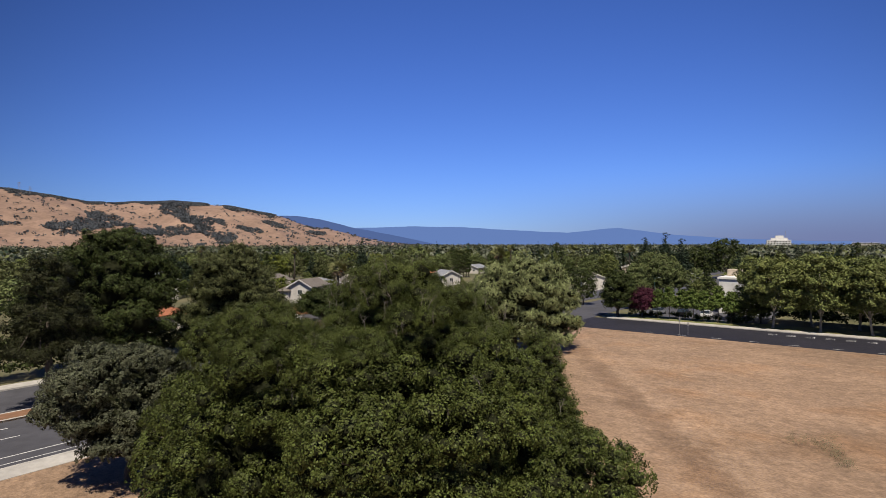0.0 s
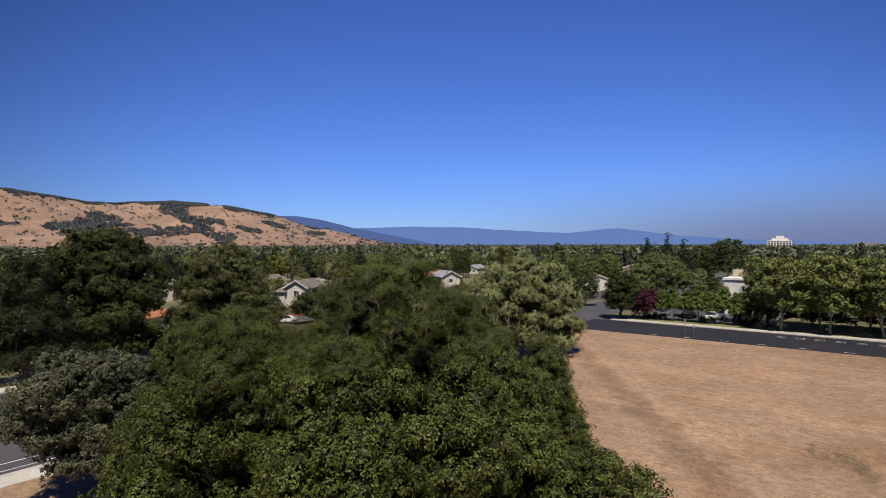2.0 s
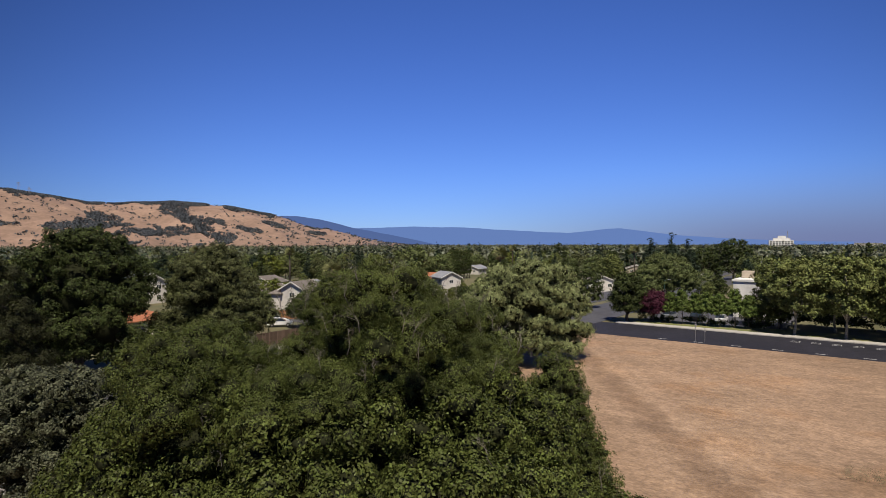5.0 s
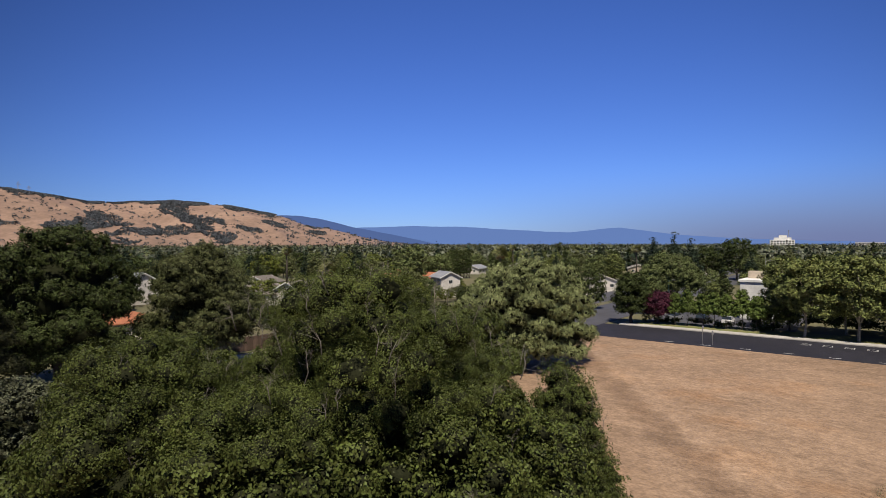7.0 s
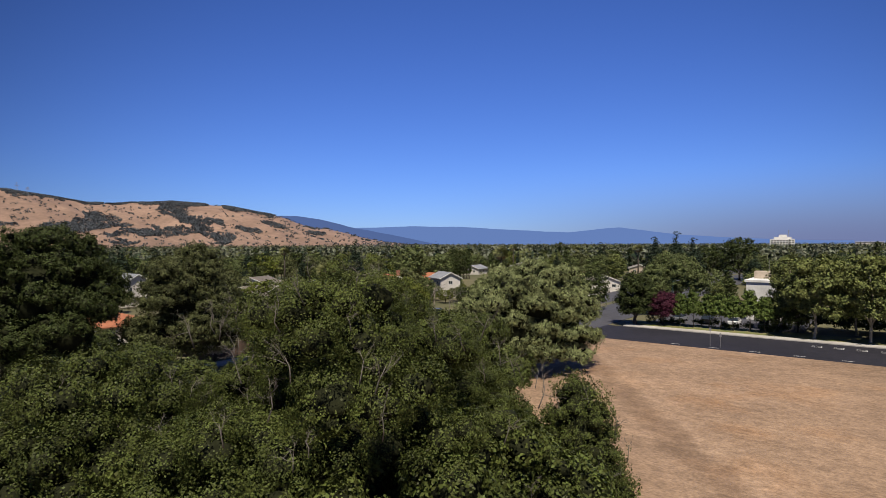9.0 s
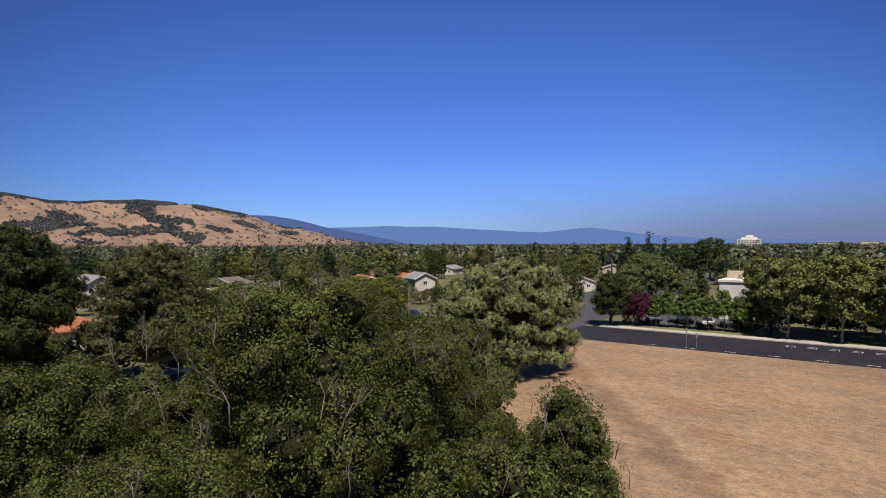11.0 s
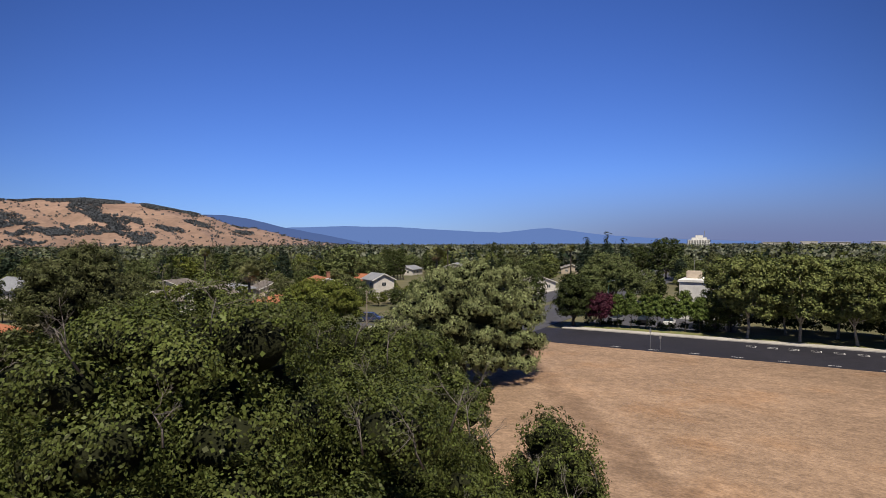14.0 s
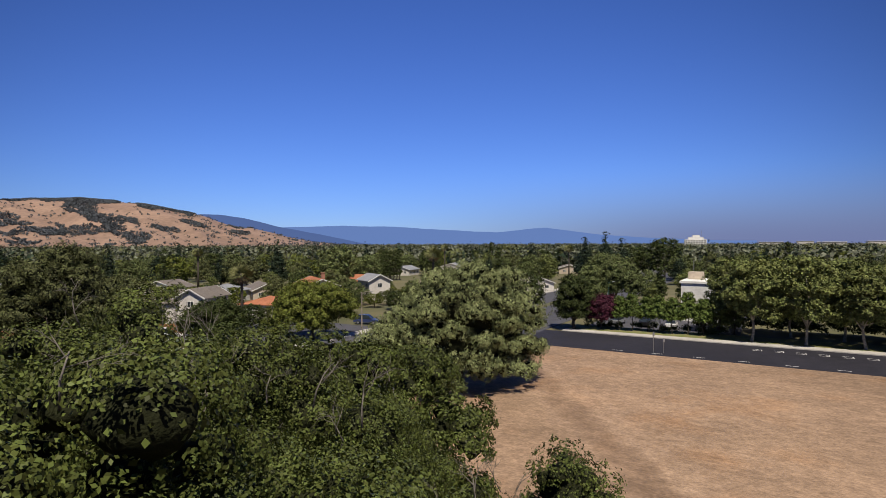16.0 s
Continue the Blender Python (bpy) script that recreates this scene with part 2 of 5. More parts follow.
def tubes(rows, sides=6):
    """Tapered tubes: each row is (points, radii)."""
    vs, fs = [], []
    for pts, rad in rows:
        pts = [Vector(p) for p in pts]
        base = len(vs)
        for i, p in enumerate(pts):
            d = (pts[min(i + 1, len(pts) - 1)] - pts[max(i - 1, 0)]).normalized()
            u = d.orthogonal().normalized()
            if i and abs(u.dot(last)) < 0.99:
                u = (last - d * last.dot(d)).normalized()
            last = u
            w = d.cross(u)
            for k in range(sides):
                a = 2 * math.pi * k / sides
                vs.append(p + (u * math.cos(a) + w * math.sin(a)) * rad[i])
        for i in range(len(pts) - 1):
            for k in range(sides):
                a, b2 = base + i * sides + k, base + i * sides + (k + 1) % sides
                fs.append((a, b2, b2 + sides, a + sides))
        fs.append(tuple(base + (len(pts) - 1) * sides + k for k in range(sides)))
        fs.append(tuple(base + k for k in reversed(range(sides))))
    return vs, fs


def unit(v):
    return v / np.maximum(np.linalg.norm(v, axis=1, keepdims=True), 1e-9)


def leaves(pos, out, size, rng, slim=0.5, droop=0.0, out_w=1.0, up_w=0.25, loose=0.5):
    """Folded four-cornered leaves at pos whose faces lean outwards."""
    n = len(pos)
    nrm = unit(out * out_w + np.array([0, 0, up_w]) + rng.normal(0, loose, (n, 3)))
    along = rng.normal(0, 1, (n, 3)) - np.array([0, 0, droop])
    along = unit(along - nrm * np.sum(along * nrm, axis=1, keepdims=True))
    if droop:
        along = unit(along - np.array([0, 0, droop]))
    side = unit(np.cross(nrm, along))
    s = (size * rng.uniform(0.65, 1.3, n))[:, None]
    v = np.stack([pos - along * s * 0.5, pos + side * s * slim * 0.5 + nrm * s * 0.1, pos + along * s * 0.5,
                  pos - side * s * slim * 0.5 + nrm * s * 0.1], axis=1).reshape(-1, 3)
    return v, np.arange(4 * n).reshape(n, 4)


def sphere_dirs(n, rng, low=-0.35):
    z = rng.uniform(low, 1.0, n)
    a = rng.uniform(0, 2 * math.pi, n)
    r = np.sqrt(1 - z * z)
    return np.stack([r * np.cos(a), r * np.sin(a), z], axis=1)


def crown_points(envs, n_leaf, lobe_r, sub_r, rng, low=-0.35, lobes_per=None, fill=0.12, gap=1.12):
    """Leaves gathered in twigs, twigs on lobes, lobes on the crown's rounded masses."""
    envs = np.array(envs, float)
    area = np.array([(e[3] * e[4] + e[3] * e[5] + e[4] * e[5]) for e in envs])
    n_try = max(60, int(14 * area.sum() / lobe_r ** 2))
    pick = rng.choice(len(envs), n_try, p=area / area.sum())
    d = sphere_dirs(n_try, rng, low)
    c = envs[pick, :3] + d * np.maximum(envs[pick, 3:6] - lobe_r * 0.8, envs[pick, 3:6] * 0.35) * rng.uniform(0.68, 1.1, (n_try, 1))
    keep = np.ones(n_try, bool)
    for i, e in enumerate(envs):
        q = np.linalg.norm((c - e[:3]) / e[3:6], axis=1)
        keep &= ~((q < 0.6) & (pick != i))
    c, pick = c[keep], pick[keep]
    chosen = []
    for i in range(len(c)):
        if not chosen or np.min(np.sum((c[chosen] - c[i]) ** 2, axis=1)) > (gap * lobe_r) ** 2:
            chosen.append(i)
    c, pick = c[chosen], pick[chosen]
    lr = lobe_r * rng.uniform(0.75, 1.2, len(c))
    n_sub = max(8, int(9 * (lobe_r / sub_r) ** 2 * 0.5))
    ci = np.repeat(np.arange(len(c)), n_sub)
    sd = sphere_dirs(len(ci), rng, -0.6)
    o = unit((c - envs[pick, :3]) / envs[pick, 3:6])
    sd = unit(sd + o[ci] * 0.55)
    sc = c[ci] + sd * (lr[ci] * rng.uniform(0.5, 1.3, len(ci)))[:, None] * np.array([1, 1, 0.8])
    li = rng.integers(0, len(sc), n_leaf)
    ld = unit(rng.normal(0, 1, (n_leaf, 3)) + sd[li] * 0.4)
    p = sc[li] + ld * (sub_r * rng.uniform(0.15, 1.0, n_leaf) ** 0.6 * rng.uniform(0.6, 1.2, len(sc))[li])[:, None]
    inner = rng.random(n_leaf) < fill
    p[inner] = c[ci[li[inner]]] + (p[inner] - c[ci[li[inner]]]) * rng.uniform(0.2, 0.8, (inner.sum(), 1))
    return p, unit(ld * 0.35 + sd[li]), c, lr


def masses(envs, r, rng, gap=1.3, low=-0.3, sink=0.75):
    """Breaks a crown's large outline into rounded boughs of radius r that stand proud of each other."""
    envs = np.array(envs, float)
    area = np.array([(e[3] * e[4] + e[3] * e[5] + e[4] * e[5]) for e in envs])
    n_try = int(90 * area.sum() / r ** 2)
    pick = rng.choice(len(envs), n_try, p=area / area.sum())
    d = sphere_dirs(n_try, rng, low)
    inner = np.maximum(envs[:, 3:6] - r * sink, envs[:, 3:6] * 0.35)
    c = envs[pick, :3] + d * inner[pick] * rng.uniform(0.88, 1.08, (n_try, 1))
    keep = c[:, 2] > r * 0.5
    for i, e in enumerate(envs):
        keep &= ~((np.linalg.norm((c - e[:3]) / inner[i], axis=1) < 0.8) & (pick != i))
    c = c[keep]
    rr = r * rng.uniform(0.6, 1.3, len(c))
    chosen = []
    for i in range(len(c)):
        if not chosen or np.all(np.sum((c[chosen] - c[i]) ** 2, axis=1) > (gap * 0.5 * (rr[chosen] + rr[i])) ** 2):
            chosen.append(i)
    return [(*c[i], rr[i] * rng.uniform(1.0, 1.35), rr[i] * rng.uniform(1.0, 1.35), rr[i] * rng.uniform(0.7, 0.92)) for i in chosen]


def clumped_points(envs, lobe_r, twig_r, per_twig, rng, low=-0.35, gap=1.5, cover=1.55, rough=0.2, fine=None):
    """Leaves set close in small sprays that cover the outside of each lobe, with shaded clefts between the lobes."""
    envs = np.array(envs, float)
    area = np.array([(e[3] * e[4] + e[3] * e[5] + e[4] * e[5]) for e in envs])
    n_try = max(200, int(22 * area.sum() / lobe_r ** 2))
    pick = rng.choice(len(envs), n_try, p=area / area.sum())
    d = sphere_dirs(n_try, rng, low)
    c = envs[pick, :3] + d * np.maximum(envs[pick, 3:6] - lobe_r * 0.85, envs[pick, 3:6] * 0.3) * rng.uniform(0.86, 1.06, (n_try, 1))
    keep = c[:, 2] > 0.6
    for i, e in enumerate(envs):
        q = np.linalg.norm((c - e[:3]) / np.maximum(e[3:6] - lobe_r * 0.85, e[3:6] * 0.3), axis=1)
        keep &= ~((q < 0.85) & (pick != i))
    c, pick = c[keep], pick[keep]
    lr = lobe_r * rng.uniform(0.62, 1.25, len(c))
    chosen = []
    for i in range(len(c)):
        if not chosen or np.all(np.sum((c[chosen] - c[i]) ** 2, axis=1) > (gap * 0.5 * (lr[chosen] + lr[i])) ** 2):
            chosen.append(i)
    c, pick, lr = c[chosen], pick[chosen], lr[chosen]
    o = unit((c - envs[pick, :3]) / envs[pick, 3:6])
    n_sub = np.maximum(10, cover * 2.6 * (lr / twig_r) ** 2).astype(int)
    ci = np.repeat(np.arange(len(c)), n_sub)
    sd = sphere_dirs(len(ci), rng, -0.75)
    sd = unit(sd + o[ci] * 0.45)
    w = (c[ci] + sd * lr[ci][:, None]) * 3.1
    wave = (np.sin(w[:, 0] + 1.7 * np.sin(0.8 * w[:, 1])) + np.sin(1.3 * w[:, 1] + 1.5 * np.sin(0.9 * w[:, 2])) + np.sin(1.1 * w[:, 2] + 1.6 * np.sin(0.7 * w[:, 0]))) / 3
    sc = c[ci] + sd * (lr[ci] * (1 + rough * 1.4 * wave + rng.normal(0, rough * 0.6, len(ci))))[:, None] * np.array([1, 1, 0.82])
    tr = twig_r * rng.uniform(0.6, 1.35, len(sc))
    count = np.full(len(sc), per_twig)
    if fine:
        count[sc[:, 2] > fine[0]] = fine[1]           # the top that is passed closely has more and smaller leaves
    li = np.repeat(np.arange(len(sc)), count)
    ld = unit(rng.normal(0, 1, (len(li), 3)))
    along = np.sum(ld * sd[li], axis=1, keepdims=True)
    ld = ld - sd[li] * along * 0.45
    p = sc[li] + ld * (tr[li] * rng.random(len(li)) ** 0.5)[:, None]
    return p, unit(sd[li] + ld * 0.45), c, lr


def limbs(base, height, r0, tips, rng, bend=0.4, fork=0.35):
    """A tapered trunk from the base and bent limbs towards the tips."""
    base = Vector(base)
    top = base + Vector((rng.normal(0, 0.15), rng.normal(0, 0.15), height * fork))
    rows = [([base - Vector((0, 0, 0.3)), base + Vector((0, 0, 0.3)), (base + top) / 2 + Vector((rng.normal(0, .1), rng.normal(0, .1), 0)), top],
             [r0 * 1.7, r0 * 1.15, r0 * 0.95, r0 * 0.85])]
    for t in tips:
        t = Vector(t)
        k = rng.uniform(0.55, 1.0)
        s = base.lerp(top, k)
        mid = s.lerp(t, 0.5) + Vector((rng.normal(0, bend), rng.normal(0, bend), abs(rng.normal(0, bend))))
        rows.append(([s, mid, t], [r0 * 0.5, r0 * 0.3, r0 * 0.07]))
    return tubes(rows, 7)


def tree(name, at, envs, n_leaf, size, m_leaf, label, category="tree", lobe=1.3, sub=0.42, seed=0, slim=0.5, droop=0.0, trunk_r=0.3,
         bark=None, low=-0.35, height=None, fork=0.35, fill=0.12, group="", n_limb=14, out_w=1.0, up_w=0.25, core=80, fine=None, heart=0.42, gap=1.12, spray=None, rough=0.2, bough=0.0):
    """A tree at its base; envs are the crown's masses (x, y, z, rx, ry, rz) from that base."""
    rng = np.random.default_rng(seed)
    ob = thing(name, pose(*at), label, category, group)
    if spray:
        p, o, c, lr = clumped_points(masses(envs, bough, rng, low=low) if bough else envs, lobe, sub, spray, rng, -0.6 if bough else low, gap, rough=rough, fine=fine)
    else:
        p, o, c, lr = crown_points(envs, n_leaf, lobe, sub, rng, low, fill=fill, gap=gap)
    keep = p[:, 2] > 0.15
    p, o = p[keep], o[keep]
    v, f = leaves(p, o, np.where(p[:, 2] > fine[0], fine[2], size) if fine else size, rng, slim, droop, out_w, 0.0 if spray else up_w, 0.36 if spray else 0.5)
    ci = np.repeat(np.arange(len(c)), core)               # the close-set inner foliage of each lobe
    u = unit(rng.normal(0, 1, (len(ci), 3)))
    q = c[ci] + u * (lr[ci] * rng.uniform(0.6, 0.85, len(ci)) if spray else lr[ci] * rng.uniform(0.5, 0.72, len(ci)))[:, None] * np.array([1, 1, 0.85])
    ok = q[:, 2] > 0.3
    v2, f2 = leaves(q[ok], u[ok], np.maximum(0.05, lr[ci] * heart)[ok], rng, 0.95, 0.0, 1.0, 0.0, 0.36 if spray else 0.5)
    link_mesh("crown", np.concatenate([v, v2]), np.concatenate([f, f2 + len(v)]), m_leaf, ob)
    if spray:                                             # near-black balls added in lobes and masses: the shade of crown gaps as colour
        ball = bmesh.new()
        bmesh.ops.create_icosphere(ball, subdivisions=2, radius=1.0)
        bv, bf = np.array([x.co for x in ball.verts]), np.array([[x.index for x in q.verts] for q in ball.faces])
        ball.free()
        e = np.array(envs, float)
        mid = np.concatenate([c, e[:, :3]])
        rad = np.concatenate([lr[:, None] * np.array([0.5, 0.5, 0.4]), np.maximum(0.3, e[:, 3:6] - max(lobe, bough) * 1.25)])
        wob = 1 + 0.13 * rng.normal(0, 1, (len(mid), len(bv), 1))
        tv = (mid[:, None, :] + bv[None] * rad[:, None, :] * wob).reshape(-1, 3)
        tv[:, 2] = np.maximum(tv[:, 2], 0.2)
        link_mesh("twig_mass", tv, (bf[None] + len(bv) * np.arange(len(mid))[:, None, None]).reshape(-1, 3), M_CROWN_SHADE, ob)
    h = height or max(e[2] for e in envs)
    tips = [c[i] for i in rng.choice(len(c), min(n_limb, len(c)), replace=False)]
    tv, tf = limbs((0, 0, 0), h, trunk_r, tips, rng, fork=fork)
    link_mesh("trunk", tv, tf, bark or M_BARK, ob, smooth=True)
    return ob


# the two streets: a runs along the avenue, b along the side street
O2 = Vector((-28.9, 40.8))
D2, E2 = Vector((0.612, 0.791)), Vector((0.791, -0.612))
TURN = math.degrees(math.atan2(D2.y, D2.x))     # the avenue's heading from +x


def st(a, b, z=0.0):
    p = O2 + D2 * a + E2 * b
    return (p.x, p.y, z)


STREET = Matrix(((D2.x, -E2.x, 0, O2.x), (D2.y, -E2.y, 0, O2.y), (0, 0, 1, 0), (0, 0, 0, 1)))    # x = a, y = -b


def slab(name, a0, a1, b0, b1, z0, z1, material, label, category="", kind="structure", parent=None, bevel=0.0):
    bm = boxes((a0, a1, -b1, -b0, z0, z1), bevel=bevel)
    me = bpy.data.meshes.new(name)
    bm.to_mesh(me)
    bm.free()
    me.materials.append(material)
    ob = new(name, me)
    ob.matrix_world = STREET
    return tagged(ob, label, category, kind=kind)


# ---- ground, streets ----
def ground():
    n = 80
    r = np.concatenate([[0], np.geomspace(15, 4950, 60)])
    vs, fs = [(0, 0, -0.06)], []
    for i in range(1, len(r)):
        for k in range(n):
            a = 2 * math.pi * k / n
            vs.append((r[i] * math.cos(a), r[i] * math.sin(a), -0.06))
    for k in range(n):
        fs.append((0, 1 + k, 1 + (k + 1) % n))
    for i in range(1, len(r) - 1):
        for k in range(n):
            a, b = 1 + (i - 1) * n + k, 1 + (i - 1) * n + (k + 1) % n
            fs.append((a, a + n, b + n, b))
    tagged(link_mesh("ground", vs, fs, M_GROUND), "brown and green ground of the suburb reaching the horizon", "ground", kind="structure")


ground()


def field_z(a, b):
    edge = min(1, (81.0 - a) / 4, (b - 2.2) / 4)
    return 0.10 + edge * 0.16 * (noise.noise((a * 0.07, b * 0.07, 3)) + 0.5 * noise.noise((a * 0.3, b * 0.3, 8)))


def field():
    """The dry field: a gently uneven sheet between the two streets."""
    na, nb = 90, 120
    A, B = np.meshgrid(np.linspace(-110, 81.0, na), np.concatenate([np.linspace(2.2, 90, 90), np.linspace(93, 300, nb - 90)]), indexing="ij")
    vs = []
    for a, b in zip(A.ravel(), B.ravel()):
        vs.append(st(a, b, field_z(a, b)))
    fs = [(i * nb + j, i * nb + j + 1, (i + 1) * nb + j + 1, (i + 1) * nb + j) for i in range(na - 1) for j in range(nb - 1)]
    tagged(link_mesh("field", vs, [f[::-1] for f in fs], M_FIELD, smooth=True), "mown field of dry straw-coloured grass", "field", kind="structure")


field()
FAR = 420
slab("road", -160, FAR, -12.55, 0, -0.3, 0.0, M_ASPHALT_OLD, "grey asphalt carriageway of the avenue with white lane lines", "road")
slab("road", -160, FAR, -25.2, -15.2, -0.3, 0.0, M_ASPHALT_OLD, "grey asphalt carriageway beyond the median", "road")
slab("median", -160, 72, -15.2, -12.55, -0.3, 0.16, M_BARE, "raised median with bare red-brown soil", "median")
slab("side_road", 81.4, 96.0, 0.0, 330, -0.3, 0.004, M_ASPHALT, "freshly sealed dark asphalt side street", "road")
for b0, b1, a0, a1, nm in ((0.0, 0.28, -160, 81.2, "kerb"), (-12.85, -12.55, -160, 72, "kerb"), (-15.2, -14.9, -160, 72, "kerb"), (-25.5, -25.2, -160, FAR, "kerb")):
    slab(nm, a0, a1, b0, b1, -0.3, 0.17, M_CONCRETE, "pale concrete kerb along the avenue", "kerb", bevel=0.02)
slab("pavement", -160, 81.2, 0.28, 2.3, -0.3, 0.14, M_CONCRETE, "pale concrete pavement beside the dry field", "pavement")
slab("kerb", 96.0, 96.3, 3, 330, -0.3, 0.17, M_CONCRETE, "pale concrete kerb of the side street", "kerb", bevel=0.02)
slab("pavement", 96.3, 98.4, 3, 330, -0.3, 0.15, M_CONCRETE, "pale concrete pavement along the side street", "pavement")
slab("pavement", -160, FAR, -27.5, -25.5, -0.3, 0.14, M_CONCRETE, "pale concrete pavement across the avenue", "pavement")
slab("verge", 98.4, 104.5, 3, 330, -0.3, 0.12, M_LAWN, "patchy green grass verge under street trees", "verge")
slab("car_park", 104.5, 146, 5, 30, -0.3, 0.02, M_ASPHALT_OLD, "asphalt car park behind the row of trees", "car park")


# ---- hills and distance ----
CREST_AZ = (-62, -40, -37.6, -35.8, -33.9, -31.9, -29.8, -27.6, -25.3, -23, -20.5, -18, -16.5, -15.4, -14.3, -12.7, -11.4, -10, -7.8, -5.5, -3.2, 0)
CREST_H = (215, 203, 195, 186, 176, 161, 160, 168, 174, 168, 158, 140, 128, 118, 99, 77, 76, 62, 37, 20, 8, 0)
# bands of oak scrub: bearing and height angle of both ends in degrees, half width in degrees
SCRUB = ((-40, 4.75, -31.4, 3.62, 0.34), (-38.5, 1.62, -36.8, 1.55, 0.22), (-34.3, 1.5, -31.8, 1.55, 0.33), (-32.2, 1.85, -30.6, 1.6, 0.3), (-31.2, 2.45, -29.8, 2.05, 0.36), (-30.6, 1.55, -28.6, 1.7, 0.3),
         (-29.0, 1.2, -24.4, 1.05, 0.42), (-30.0, 3.62, -22.6, 3.68, 0.22), (-25.4, 3.3, -23.6, 2.1, 0.5), (-23.6, 2.1, -21.0, 0.5, 0.55), (-24.4, 1.4, -22.6, 1.0, 0.4), (-22.2, 2.1, -21.2, 1.9, 0.26),
         (-20.8, 3.45, -16.6, 2.68, 0.19), (-19.6, 1.45, -17.9, 1.25, 0.26), (-17.4, 2.0, -15.6, 1.6, 0.2), (-12.9, 1.1, -11.6, 0.85, 0.25))


def hill_rise(d):
    r = max(0.0, min(1.0, (d - 1350) / 1050))
    return r * r * (3 - 2 * r)


def scrub_depth(az, el):
    """How deep in a band of scrub a bearing and height angle lie: 1 on its middle line, below 0 outside."""
    best = -9.0
    for a0, e0, a1, e1, w in SCRUB:
        dx, dy = a1 - a0, e1 - e0
        t = max(0.0, min(1.0, ((az - a0) * dx + (el - e0) * dy) / (dx * dx + dy * dy)))
        best = max(best, 1.0 - math.hypot(0.55 * (az - a0 - t * dx), el - e0 - t * dy) / w)
    return best


def hill_h(x, y):
    """Height of the tan hills: a long ridge that falls off to the right, with shallow spurs slanting down to the right."""
    az = math.degrees(math.atan2(x, y))           # from straight ahead
    d = math.hypot(x, y)
    crest = float(np.interp(az, CREST_AZ, CREST_H))
    s = hill_rise(d)
    back = max(0.0, min(1.0, (3900 - d) / 1300))
    u = az - 7.0 * (1 - s)
    spur = noise.fractal((u * 0.42, d * 0.0011, 1.7), 0.9, 2.1, 4)
    return crest * s * min(1, back + 0.3) + crest * 1.05 * s * (1 - s) * spur * 0.55 + 2.5 * s * noise.noise((x * 0.012, y * 0.012, 3.3)) - 3 * (1 - s)


def hills():
    na, nd = 440, 80
    az = np.radians(np.linspace(-72, 4, na))
    ds = np.linspace(1300, 3900, nd)
    vs = []
    for a in az:
        for d in ds:
            x, y = d * math.sin(a), d * math.cos(a)
            vs.append((x, y, hill_h(x, y)))
    fs = [(i * nd + j, (i + 1) * nd + j, (i + 1) * nd + j + 1, i * nd + j + 1) for i in range(na - 1) for j in range(nd - 1)]
    tagged(link_mesh("hill", vs, [f[::-1] for f in fs], M_HILL, smooth=True), "long hill of dry golden grass dotted with dark oak scrub", "hill", kind="structure")
    rng = np.random.default_rng(5)
    P, S = [], []
    for _ in range(70000):
        deg, d = rng.uniform(-43, -2), rng.uniform(1400, 2480)
        a = math.radians(deg)
        x, y = d * math.sin(a), d * math.cos(a)
        z = hill_h(x, y)
        el = math.degrees(math.atan2(z - 15.3, d))
        clump = noise.fractal((x * 0.007, y * 0.006, 9.1), 0.9, 2.0, 4)
        fine = noise.noise((x * 0.03, y * 0.024, 2.2))
        deep = scrub_depth(deg, el)
        if 0.8 * max(deep, -0.55) + 0.75 * clump + 0.6 * fine > 0.2 and rng.random() < 0.75:
            P.append((x, y, z + 1.0)), S.append(rng.uniform(3, 7))
        elif rng.random() < 0.02 * (1.6 if clump > 0.0 else 0.4):
            P.append((x, y, z + 1.0)), S.append(rng.uniform(3.5, 7.5))
    P, S = np.array(P), np.array(S)
    k = 8
    d = unit(rng.normal(0, 1, (len(P) * k, 3)))
    pp = np.repeat(P, k, axis=0) + d * np.repeat(S, k)[:, None] * np.array([0.8, 0.8, 0.45]) + np.array([0, 0, 1.5])
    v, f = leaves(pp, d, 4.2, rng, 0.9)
    tagged(link_mesh("hill_scrub", v, f, M_SCRUB_HAZED), "oak scrub coloured haze blue-grey, scattered over the dry hill", "scrub", kind="stuff")


hills()


def far_ridge(name, az0, az1, dist, height, seed, col, label):
    m = bpy.data.materials.new(name + "_haze")
    m.use_nodes = True
    b = m.node_tree.nodes["Principled BSDF"]
    # the blue of distance haze is put in as emission over a near-black base
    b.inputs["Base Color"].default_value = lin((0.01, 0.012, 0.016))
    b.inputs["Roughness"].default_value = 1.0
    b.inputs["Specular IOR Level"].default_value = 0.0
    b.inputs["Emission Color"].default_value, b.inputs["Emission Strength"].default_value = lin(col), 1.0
    n = 220
    vs, fs = [], []
    for i in range(n):
        u = i / (n - 1)
        a = math.radians(az0 + (az1 - az0) * u)
        h = max(0.0, height(az0 + (az1 - az0) * u) * (1 + 0.035 * noise.fractal((u * 14, seed, 0.3), 0.8, 2.2, 5)))
        for dd, hh in ((dist - 300, -8), (dist - 120, h * 0.6), (dist, h), (dist + 60, h * 0.9)):
            vs.append((dd * math.sin(a), dd * math.cos(a), hh))
    for i in range(n - 1):
        for j in range(3):
            fs.append((i * 4 + j, i * 4 + j + 1, i * 4 + 5 + j, i * 4 + 4 + j))
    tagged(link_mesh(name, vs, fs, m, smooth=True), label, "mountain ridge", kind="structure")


def profile(azs, hs):
    return lambda az: float(np.interp(az, azs, hs))


